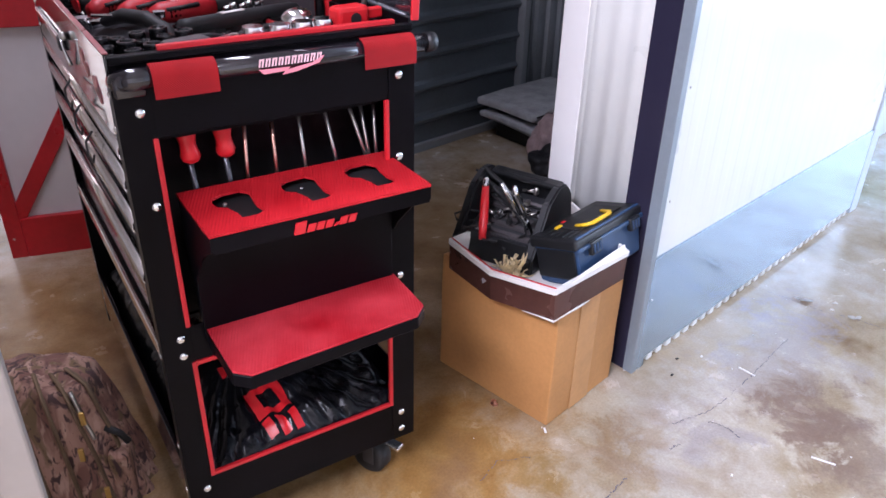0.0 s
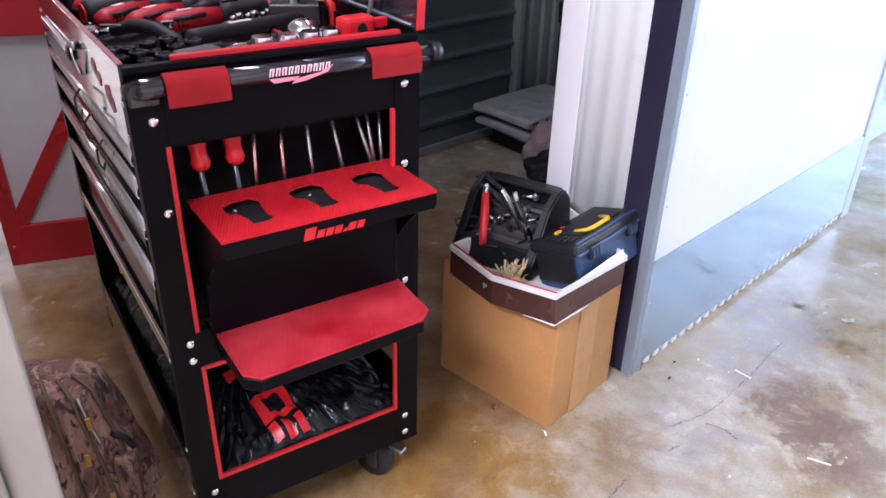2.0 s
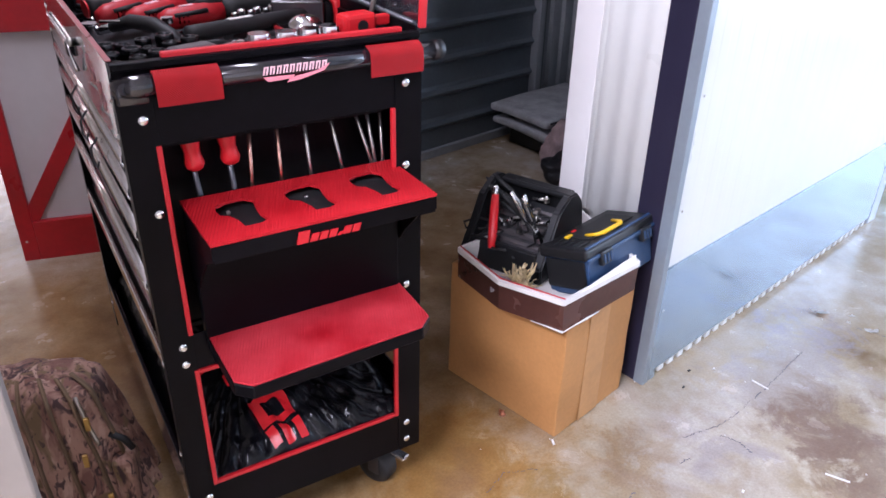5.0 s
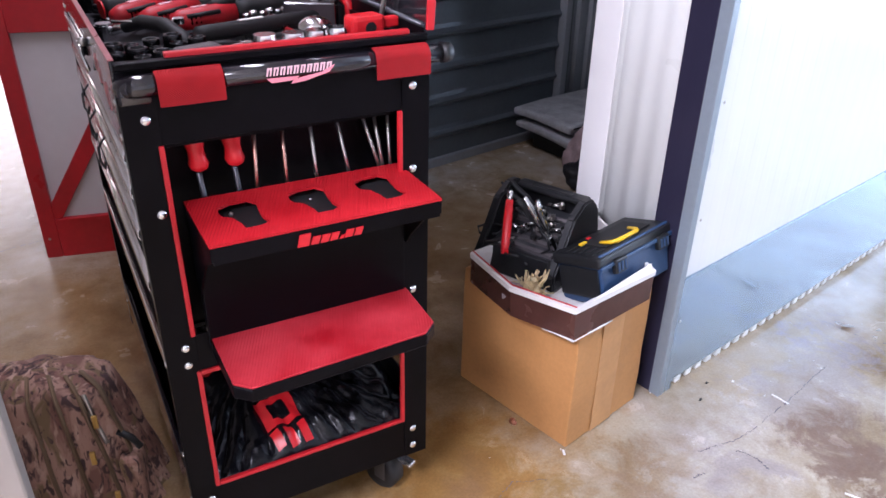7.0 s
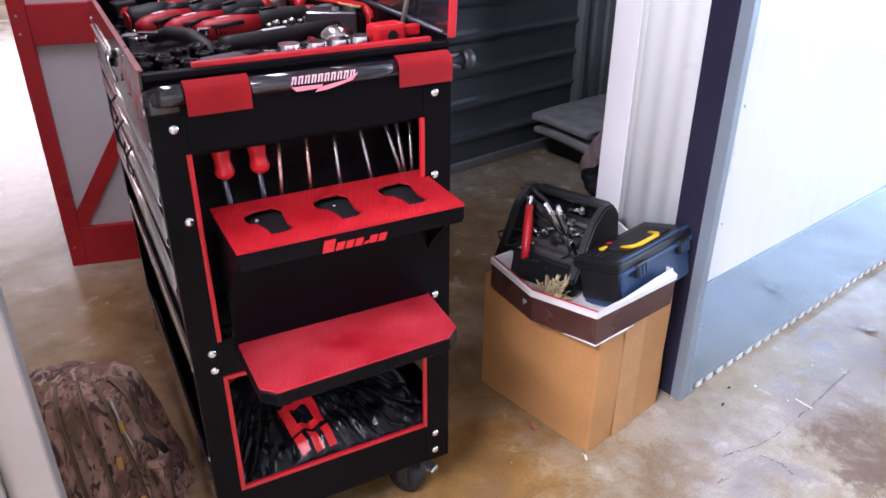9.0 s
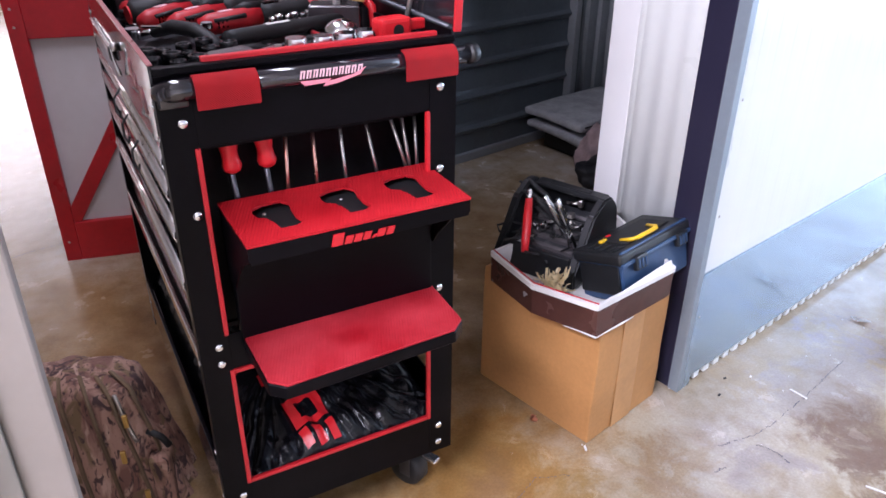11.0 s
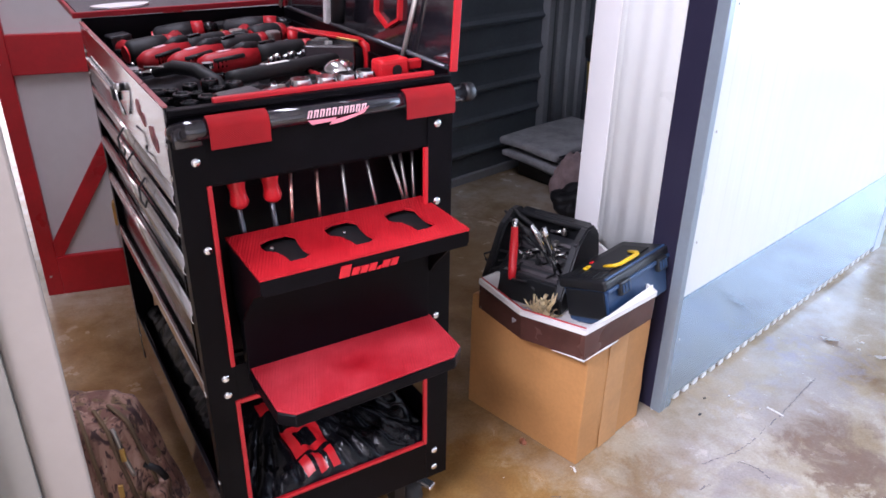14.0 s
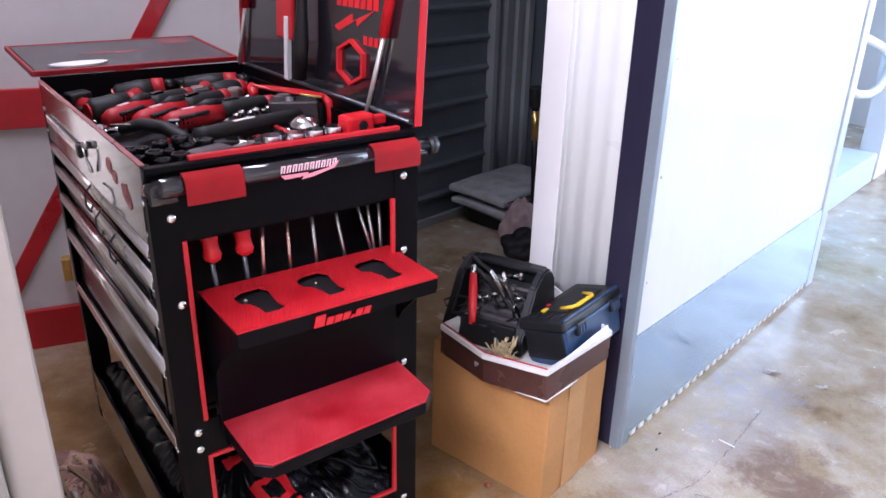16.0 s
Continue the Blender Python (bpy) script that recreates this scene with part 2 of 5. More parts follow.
SLATE = mat("dark_grey_coated_sheet", (0.10, 0.118, 0.135), 0.34, 0.2, vary=0.14, scale=3)
SLATE_LIGHT = mat("mid_grey_coated_sheet", (0.25, 0.265, 0.28), 0.42, 0.1, vary=0.12, scale=3)
DRAWER = mat("black_gloss_drawer_enamel", (0.004, 0.004, 0.010), 0.12, vary=0.2, specular=0.2, rough_vary=0.04)
ANGLE = mat("blue_grey_painted_steel", (0.27, 0.32, 0.36), 0.35, 0.3, vary=0.08, scale=3)
# pinkish colour in place of the reflection along the top box rim
PINK_SHEEN = mat("pink_sheen_edge", (0.34, 0.10, 0.10), 0.3, vary=0.2, scale=20)
BOARD = mat("pale_grey_board", (0.58, 0.54, 0.54), 0.5, vary=0.06, scale=2, fine=25)
BARN_RED = mat("red_painted_boards", (0.40, 0.008, 0.014), 0.3, vary=0.16, scale=4, fine=50)
BLANKET = mat("grey_felt", (0.36, 0.37, 0.38), 0.95, vary=0.2, scale=14, bump=0.4, bump_scale=400)
PINK_CLOTH = mat("dusty_pink_cloth", (0.33, 0.24, 0.24), 0.95, vary=0.2, scale=18, bump=0.3, bump_scale=400)
OLIVE = mat("olive_webbing", (0.155, 0.10, 0.055), 0.8, vary=0.2, bump=0.3, bump_scale=600)
BRASS = mat("brass", (0.70, 0.48, 0.16), 0.3, 1.0, vary=0.12)
MAT_GREY = mat("grey_rubber_mat", (0.085, 0.075, 0.078), 0.42, vary=0.18, scale=8, bump=0.2, bump_scale=600)
# white steel past the panel, with the bluish daylight put into its colour
DAYLIGHT_BLUE = mat("daylight_tinted_white_steel", (0.62, 0.70, 0.78), 0.4, vary=0.05)
STAIN = mat("dark_floor_crack_filler", (0.10, 0.09, 0.11), 0.7, vary=0.3)
GOLD_FOIL = mat("crumpled_yellow_paper", (0.84, 0.68, 0.42), 0.5, vary=0.25, scale=40)
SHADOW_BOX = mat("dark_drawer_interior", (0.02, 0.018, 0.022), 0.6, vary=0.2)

# ---- mesh helpers ----
OFFSET = {}


def thing(name, label, category, m=None, group="", kind=""):
    ob = tagged(new(name), label, category, group, kind)
    ob.empty_display_size = 0.05
    if m is not None:
        ob.matrix_basis = m
    OFFSET[ob] = Vector((0, 0, 0))
    return ob


def solid(name, bm, material, label="", category="", m=None, group="", kind="", smooth=False):
    """A thing of one mesh."""
    ob = tagged(new(name, bpy.data.meshes.new(name)), label, category, group, kind)
    bm.normal_update()
    bm.to_mesh(ob.data)
    bm.free()
    for p in ob.data.polygons:
        p.use_smooth = smooth
    ob.data.materials.append(material)
    if m is not None:
        ob.matrix_basis = m
    OFFSET[ob] = Vector((0, 0, 0))
    return ob


def part(name, bm, material, parent, label="", smooth=False):
    """One mesh under a thing or under a part, drawn in the thing's own frame."""
    me = bpy.data.meshes.new(name)
    bm.normal_update()
    lo = Vector([min(v.co[i] for v in bm.verts) for i in range(3)])
    hi = Vector([max(v.co[i] for v in bm.verts) for i in range(3)])
    c = (lo + hi) / 2
    bmesh.ops.translate(bm, verts=bm.verts[:], vec=-c)
    bm.to_mesh(me)
    bm.free()
    for p in me.polygons:
        p.use_smooth = smooth
    me.materials.append(material)
    ob = tagged(new(name, me), label)
    ob.parent = parent
    ob.location = c - OFFSET[parent]
    OFFSET[ob] = c
    return ob


def box(x0, y0, z0, x1, y1, z1, bevel=0.0, bm=None, m=None, seg=2):
    """A block with softened edges."""
    out = bm if bm is not None else bmesh.new()
    b = bmesh.new()
    bmesh.ops.create_cube(b, size=1)
    for v in b.verts:
        v.co = Vector(((x0 + x1) / 2 + v.co.x * (x1 - x0), (y0 + y1) / 2 + v.co.y * (y1 - y0), (z0 + z1) / 2 + v.co.z * (z1 - z0)))
    if bevel:
        bmesh.ops.bevel(b, geom=b.edges[:], offset=bevel, segments=seg, affect="EDGES", profile=0.5)
    if m is not None:
        bmesh.ops.transform(b, matrix=m, verts=b.verts[:])
    return join(out, b)


def join(out, b):
    tmp = bpy.data.meshes.new("tmp")
    b.to_mesh(tmp)
    b.free()
    out.from_mesh(tmp)
    bpy.data.meshes.remove(tmp)
    return out


def prism(poly, depth, m, bevel=0.0, bm=None, seg=1):
    """A plate of that outline (x, y) from z = 0 to depth, placed by m."""
    out = bm if bm is not None else bmesh.new()
    b = bmesh.new()
    vs = [b.verts.new((x, y, 0)) for x, y in poly]
    f = b.faces.new(vs)
    r = bmesh.ops.extrude_face_region(b, geom=[f])
    bmesh.ops.translate(b, verts=[v for v in r["geom"] if isinstance(v, bmesh.types.BMVert)], vec=(0, 0, depth))
    bmesh.ops.recalc_face_normals(b, faces=b.faces[:])
    if bevel:
        bmesh.ops.bevel(b, geom=b.edges[:], offset=bevel, segments=seg, affect="EDGES")
    bmesh.ops.transform(b, matrix=m, verts=b.verts[:])
    return join(out, b)


def rod(p, q, r, r2=None, sides=14, bm=None, bevel=0.0):
    """A round bar from p to q."""
    out = bm if bm is not None else bmesh.new()
    b = bmesh.new()
    p, q = Vector(p), Vector(q)
    bmesh.ops.create_cone(b, cap_ends=True, segments=sides, radius1=r, radius2=r if r2 is None else r2, depth=(q - p).length)
    if bevel:
        bmesh.ops.bevel(b, geom=[e for e in b.edges if all(len(f.verts) > 4 for f in e.link_faces) or any(len(f.verts) > 4 for f in e.link_faces)],
                        offset=bevel, segments=2, affect="EDGES")
    turn = (q - p).to_track_quat("Z", "Y").to_matrix().to_4x4()
    bmesh.ops.transform(b, matrix=Matrix.Translation((p + q) / 2) @ turn, verts=b.verts[:])
    return join(out, b)


def tube(points, r, sides=10, bm=None, flat=1.0):
    """A bar of round or flattened section swept along points."""
    out = bm if bm is not None else bmesh.new()
    b = bmesh.new()
    pts = [Vector(p) for p in points]
    rs = r if isinstance(r, (list, tuple)) else [r] * len(pts)
    rings, up = [], None
    for i, p in enumerate(pts):
        d = (pts[min(i + 1, len(pts) - 1)] - pts[max(i - 1, 0)]).normalized()
        if up is None:
            up = Vector((0, 0, 1)) if abs(d.z) < 0.9 else Vector((1, 0, 0))
        side = d.cross(up).normalized()
        up = side.cross(d).normalized()
        rings.append([b.verts.new(p + rs[i] * (math.cos(a) * side + flat * math.sin(a) * up)) for a in [2 * math.pi * k / sides for k in range(sides)]])
    for a, c in zip(rings, rings[1:]):
        for k in range(sides):
            b.faces.new((a[k], a[(k + 1) % sides], c[(k + 1) % sides], c[k]))
    b.faces.new(rings[0][::-1])
    b.faces.new(rings[-1])
    bmesh.ops.recalc_face_normals(b, faces=b.faces[:])
    return join(out, b)


def ball(c, r, bm=None, squash=(1, 1, 1), u=12, v=8):
    out = bm if bm is not None else bmesh.new()
    b = bmesh.new()
    bmesh.ops.create_uvsphere(b, u_segments=u, v_segments=v, radius=r)
    for w in b.verts:
        w.co = Vector(c) + Vector((w.co.x * squash[0], w.co.y * squash[1], w.co.z * squash[2]))
    return join(out, b)


def profile_sheet(profile, length, m, thick=0.002, bm=None):
    """A bent sheet: the open profile (x, y) drawn out along z, with thickness."""
    out = bm if bm is not None else bmesh.new()
    b = bmesh.new()
    n = len(profile)
    norms = []
    for i in range(n):
        a, c = Vector(profile[max(0, i - 1)]), Vector(profile[min(n - 1, i + 1)])
        d = (c - a).normalized()
        norms.append(Vector((-d.y, d.x)))
    rows = []
    for z in (0, length):
        rows.append([[b.verts.new((profile[i][0] + s * norms[i].x * thick, profile[i][1] + s * norms[i].y * thick, z)) for i in range(n)] for s in (0, 1)])
    for i in range(n - 1):
        b.faces.new((rows[0][0][i], rows[0][0][i + 1], rows[1][0][i + 1], rows[1][0][i]))
        b.faces.new((rows[0][1][i + 1], rows[0][1][i], rows[1][1][i], rows[1][1][i + 1]))
        for z in (0, 1):
            b.faces.new((rows[z][0][i], rows[z][0][i + 1], rows[z][1][i + 1], rows[z][1][i]))
    for i in (0, n - 1):
        b.faces.new((rows[0][0][i], rows[1][0][i], rows[1][1][i], rows[0][1][i]))
    bmesh.ops.recalc_face_normals(b, faces=b.faces[:])
    bmesh.ops.transform(b, matrix=m, verts=b.verts[:])
    return join(out, b)


def ribs(length, pitch, depth, top=0.35, slope=0.15):
    """The zigzag of a trapezoid-ribbed sheet along x."""
    pts, x = [], 0.0
    while x < length - 1e-6:
        for f, y in ((0, 0), (0.5 - top / 2 - slope, 0), (0.5 - top / 2, depth), (0.5 + top / 2, depth), (0.5 + top / 2 + slope, 0)):
            if x + f * pitch <= length:
                pts.append((x + f * pitch, y))
        x += pitch
    pts.append((length, pts[-1][1]))
    return [p for i, p in enumerate(pts) if i == 0 or p[0] - pts[i - 1][0] > 1e-5]


# ---- structure ----
b = bmesh.new()
bmesh.ops.create_grid(b, x_segments=60, y_segments=60, size=14)
solid("floor", b, FLOOR, "mottled tan and grey sealed concrete floor", "floor", pose(0, 2, 0), kind="structure")
solid("ceiling", box(-8, -6, 3.0, 10, 14, 3.15), WHITE, "plain white ceiling", "ceiling", kind="structure")
solid("wall_south", box(-4.0, -4.2, 0, 9.0, -4.05, 3.0), WHITE, "plain white painted wall", "wall", kind="structure")
solid("wall_west", box(-4.15, -4.05, 0, -4.0, 9.6, 3.0), WHITE, "plain white painted wall", "wall", kind="structure")
solid("wall_north", box(-4.0, 9.45, 0, 9.0, 9.6, 3.0), WHITE, "plain white painted wall", "wall", kind="structure")

# panel wall beside the walkway: white ribbed sheet over a galvanised kick plate
wall = thing("wall_panel", "white ribbed steel partition with galvanised kick plate", "wall", WALL, kind="structure")
part("core", box(0.05, 0.06, 0.02, 1.70, 0.36, 3.0), SLATE, wall, "hidden wall core")
part("sheet", profile_sheet(ribs(1.66, 0.083, 0.0004, 0.45, 0.05), 3.0 - 0.385, pose(0.034, -0.005, 0.385), 0.002), WHITE_STEEL, wall)
for k in range(30):
    part("base_tooth", box(0.036 + 0.0553 * k, -0.009, 0.0, 0.036 + 0.0553 * k + 0.030, 0.03, 0.032, 0.003, seg=1), WHITE_STEEL, wall, "white rib end under the kick plate")
part("kick_plate", box(0.062, -0.012, 0.030, 1.70, -0.006, 0.392, 0.001), GALV, wall, "galvanised kick plate")
part("angle_foot", box(0.024, -0.0145, 0.0, 0.062, -0.006, 0.392, 0.001), GALV, wall, "dull strip joining the kick plate")
part("corner_angle", box(-0.003, -0.016, 0.0, 0.024, 0.018, 3.0, 0.002), ANGLE, wall, "galvanised corner angle")
part("corner_post", box(0.0, 0.018, 0.0, 0.05, 0.097, 3.0, 0.003), BRONZE, wall, "dark brown steel corner post")
pr = [(0.188 * k / 48, 0.0022 - 0.0022 * math.cos(2 * math.pi * 3 * k / 48) + (0.004 if k > 44 else 0.0)) for k in range(49)]
part("return_sheet", profile_sheet(pr, 3.0, pose(0.003, 0.097, 0, 0, 0, 90), 0.002), WHITE_STEEL, wall, "white ribbed return", smooth=True)
part("end_trim", box(-0.006, 0.285, 0, 0.05, 0.373, 3.0, 0.003), WHITE, wall, "flat white end trim")
# widened trim whose blue colour stands in for the glow at the panel's end
part("far_trim", box(1.70, -0.014, 0, 1.78, 0.36, 3.0, 0.003), DAYLIGHT_BLUE, wall, "end trim coloured pale blue for the daylight glow")
for i in range(6):
    part("screw", ball((0.043, -0.0145, 0.25 + 0.32 * i), 0.004, squash=(1, 0.5, 1), u=8, v=6), DULL, wall)

# roller door at the back of the bay
door = thing("door_1", "closed dark grey ribbed steel roller door", "roller door", WALL @ pose(-0.5, 1.8, 0), kind="structure")
prof = []
z = 0.0
while z < 2.9:
    prof += [(z, 0), (z + 0.10, 0.0), (z + 0.118, -0.018), (z + 0.128, -0.020), (z + 0.145, -0.004)]
    z += 0.165
curtain = Matrix(((0, 0, 1, 0), (0, 1, 0, 0), (1, 0, 0, 0.04), (0, 0, 0, 1)))
part("curtain", profile_sheet(prof, 1.97, curtain, 0.003), SLATE, door)
part("bottom_bar", box(0, -0.022, 0.0, 1.97, 0.02, 0.045, 0.004), SLATE_LIGHT, door)
part("guide_track", box(1.97, -0.05, 0, 2.015, 0.03, 3.0, 0.004), SLATE_LIGHT, door, "grey steel guide track")
part("guide_lip", box(2.015, -0.028, 0, 2.05, 0.03, 3.0, 0.003), SLATE, door)
side = thing("wall_bay", "dark grey ribbed steel bay wall", "wall", WALL @ pose(1.55, 1.79, 0), kind="structure")
part("sheet", profile_sheet(ribs(1.1, 0.10, 0.018, 0.3, 0.12), 3.0, pose(0, 0, 0), 0.002), SLATE_LIGHT, side)
solid("wall_bay_back", box(-0.5, 1.86, 0, 2.7, 1.95, 3.0), SLATE, "plain dark steel wall behind the roller door", "wall", WALL, kind="structure")
solid("wall_bay_side", box(1.9, 0.36, 0, 1.98, 1.86, 3.0), SLATE, "plain dark steel bay side wall", "wall", WALL, kind="structure")

# ---- the tool cart ----
PALE_STEEL = mat("satin_steel", (0.72, 0.68, 0.62), 0.42, 0.7)
IRON = mat("dark_steel_hinge", (0.10, 0.10, 0.11), 0.35, 0.8)
PINK_WHITE = mat("pale_pink_print", (0.80, 0.50, 0.55), 0.4, vary=0.1)
CX0, CX1, CY1 = -0.036, 0.494, 0.894      # sides and rear of the cart; its end face lies at y = 0
RIM = 1.14


def bolt(parent, x, y, z, way=(0, -1, 0), r=0.0085):
    w = Vector(way)
    b = bmesh.new()
    bmesh.ops.create_uvsphere(b, u_segments=12, v_segments=8, radius=r)
    for v in b.verts:
        d = v.co.dot(w)
        v.co = v.co - w * d * 0.5 + Vector((x, y, z))
    part("bolt", b, STEEL, parent, "bright domed bolt", smooth=True)


cart = thing("tool_cart", "black steel tool cart with red trim, open lid, on casters", "tool cart")
# corner posts: folded angles
for px, sx in ((CX0, 1), (CX1, -1)):
    for py, sy in ((0.0, 1), (CY1, -1)):
        w = 0.055 * sx
        pts = [(px, py), (px + w, py), (px + w, py + 0.003 * sy), (px + 0.003 * sx, py + 0.003 * sy), (px + 0.003 * sx, py + 0.028 * sy), (px, py + 0.028 * sy)]
        part("post", prism(pts, 1.088 - 0.165, pose(0, 0, 0.165)), BLACK, cart)
# end panels
for y0, y1 in ((0.0015, 0.005), (CY1 - 0.005, CY1 - 0.0015)):
    part("end_header", box(CX0 + 0.055, y0, 1.004, CX1 - 0.055, y1, 1.092, 0.001), BLACK, cart)
    part("end_apron", box(CX0 + 0.055, y0, 0.165, CX1 - 0.055, y1, 0.272, 0.001), BLACK, cart)
    part("end_crossbar", box(CX0 + 0.055, y0, 0.562, CX1 - 0.055, y1, 0.64, 0.001), BLACK, cart)
# inner bulkheads of the drawer case, side opposite the drawers, floor and shelf
part("case_back", box(CX1 - 0.012, 0.01, 0.60, CX1 - 0.004, CY1 - 0.01, 1.12, 0.001), BLACK, cart)
part("case_end", box(CX0 + 0.01, 0.105, 0.60, CX1 - 0.012, 0.112, 1.0, 0.001), BLACK, cart)
part("case_floor", box(CX0 + 0.004, 0.10, 0.592, CX1 - 0.012, CY1 - 0.006, 0.602, 0.001), BLACK, cart)
part("lower_shelf", box(CX0 + 0.004, 0.006, 0.235, CX1 - 0.004, CY1 - 0.006, 0.245, 0.001), BLACK, cart)
for x in (CX0, CX1 - 0.004):
    part("shelf_lip", box(x, 0.029, 0.20, x + 0.004, CY1 - 0.029, 0.318, 0.0015), GLOSS if x < 0 else BLACK, cart)
part("shelf_lip_edge", box(CX0 - 0.002, 0.029, 0.318, CX0 + 0.008, CY1 - 0.029, 0.324, 0.002), GLOSS, cart)
# top box
part("top_box_floor", box(CX0 + 0.004, 0.02, 1.005, CX1 - 0.004, CY1 - 0.004, 1.012), BLACK, cart)
part("top_box_side", box(CX0, 0.012, 1.0, CX0 + 0.005, CY1, RIM, 0.0015), GLOSS, cart, "glossy black side of the top box")
part("top_box_front", box(CX0 + 0.005, 0.012, 1.0, CX1, 0.017, RIM - 0.004, 0.0015), BLACK, cart)
part("top_box_rear", box(CX0 + 0.005, CY1 - 0.005, 1.0, CX1, CY1, RIM + 0.01, 0.0015), BLACK, cart)
part("top_box_wall", box(CX1 - 0.004, 0.017, 1.0, CX1 + 0.001, CY1 - 0.005, RIM + 0.004, 0.0015), BLACK, cart)
part("side_rim", box(CX0 - 0.001, 0.012, RIM, CX0 + 0.008, CY1, RIM + 0.003, 0.001), PINK_SHEEN, cart, "top box edge with a pinkish sheen put into its colour")
part("front_rim", box(CX0 + 0.004, 0.006, RIM - 0.016, CX1, 0.024, RIM - 0.004, 0.002), BLACK, cart)
part("front_lip", box(0.045, 0.018, RIM - 0.006, CX1 - 0.03, 0.030, RIM + 0.004, 0.002), RED_TRIM, cart, "red plastic front lip")
# drawers on the long side, each with a bright full-width pull
for z0, z1 in ((0.942, 0.996), (0.866, 0.938), (0.766, 0.862), (0.606, 0.762)):
    d = part("drawer", box(CX0 + 0.012, 0.030, z0, CX0 + 0.03, CY1 - 0.030, z1 - 0.004, 0.002), DRAWER, cart)
    pull = [(0, 0.001), (-0.006, 0.002), (-0.012, -0.001), (-0.0155, -0.008), (-0.0165, -0.018), (-0.013, -0.025), (-0.010, -0.026)]
    m = Matrix(((1, 0, 0, CX0 + 0.012), (0, 0, 1, 0.029), (0, 1, 0, z1 - 0.003), (0, 0, 0, 1)))
    part("pull", profile_sheet(pull, CY1 - 0.058, m, 0.0025), ALU, d, "bright aluminium drawer pull", smooth=True)
part("lower_rail", box(CX0 - 0.001, 0.029, 0.575, CX0 + 0.008, CY1 - 0.029, 0.603, 0.002), ALU, cart, "bright lower rail")
# bolts
for z in (1.048, 0.887, 0.618, 0.580, 0.242, 0.192):
    bolt(cart, 0.0, 0.0, z)
    bolt(cart, 0.46, 0.0, z)
for z in (1.075, 1.02, 0.58, 0.36, 0.24):
    bolt(cart, CX0, 0.022, z, (-1, 0, 0), 0.006)
    bolt(cart, CX0, CY1 - 0.022, z, (-1, 0, 0), 0.006)
# red edging of the openings in the end face
for x0, z0, x1, z1 in ((0.012, 0.640, 0.021, 1.004), (0.430, 0.640, 0.439, 1.004), (0.012, 0.272, 0.021, 0.562), (0.430, 0.272, 0.439, 0.562), (0.021, 0.272, 0.430, 0.281), (0.021, 0.553, 0.430, 0.562)):
    part("edge_trim", box(x0, -0.003, z0, x1, 0.006, z1, 0.002), RED_TRIM, cart, "red edge trim")
# push handle with two grips
HY, HZ = -0.006, 1.103
part("handle", rod((-0.02, HY, HZ), (0.512, HY, HZ), 0.0165, sides=24), GLOSS, cart, "glossy black push handle", smooth=True)
part("handle_cap", rod((0.510, HY, HZ), (0.534, HY, HZ), 0.019, 0.017, sides=24, bevel=0.003), PLASTIC, cart, "black end cap", smooth=True)
elbow = tube([(0.030, HY, HZ), (0.005, HY, HZ), (-0.008, HY, HZ), (-0.017, HY + 0.003, HZ - 0.001), (-0.022, HY + 0.010, HZ - 0.003), (-0.023, 0.014, HZ - 0.005)], [0.0182, 0.0182, 0.0180, 0.0172, 0.0165, 0.0160], 20)
box(-0.034, -0.014, 1.076, 0.014, -0.001, HZ + 0.004, 0.005, elbow)
part("handle_elbow", elbow, GLOSS, cart, "black plastic handle bracket", smooth=True)
bra = rod((0.466, HY, HZ), (0.466, 0.012, HZ - 0.006), 0.016, sides=16)
part("handle_bracket", bra, PLASTIC, cart, smooth=True)
for x0, x1 in ((0.022, 0.122), (0.380, 0.483)):
    prof = []
    for k in range(0, 21):
        a = math.radians(100 + k * 12)
        prof.append((math.cos(a) * 0.0205, math.sin(a) * 0.0205))
    prof = [(0.003, 0.021)] + prof[:8] + [(-0.0208, -0.012), (-0.0206, -0.030)]
    m = Matrix(((0, 0, 1, x0), (1, 0, 0, HY), (0, 1, 0, HZ), (0, 0, 0, 1)))
    part("grip", profile_sheet(prof, x1 - x0, m, 0.003), RED_GRIP, cart, "ribbed red wrap on the handle")
# maker's mark on the handle: white and red slanted shapes
lm = Matrix(((1, 0, 0, 0.182), (0, 0, -1, HY - 0.0178), (0, 1, 0, HZ - 0.010), (0, 0, 0, 1)))
for k in range(10):
    x = 0.006 + k * 0.0112
    for dx in (0.0, 0.0052):
        part("emblem_bar", prism([(x + dx, 0.008), (x + dx + 0.0026, 0.008), (x + dx + 0.0056, 0.021), (x + dx + 0.003, 0.021)], 0.0012, lm), PINK_WHITE, cart, "pale pink slanted bar")
    part("emblem_bar", prism([(x + 0.002, 0.0185), (x + 0.0075, 0.0185), (x + 0.0082, 0.021), (x + 0.0027, 0.021)], 0.0013, lm), PINK_WHITE, cart, "pale pink slanted bar")
for q in ([(0.006, 0.0045), (0.060, 0.0035), (0.054, -0.002), (0.014, -0.0035)], [(0.052, -0.001), (0.100, 0.006), (0.122, 0.016), (0.112, 0.0045), (0.070, -0.0055), (0.046, -0.008)]):
    part("emblem_flash", prism(q, 0.0014, lm), bpy.data.materials.get("pink_print") or mat("pink_print", (0.80, 0.26, 0.32), 0.4), cart, "pink flash under the emblem")
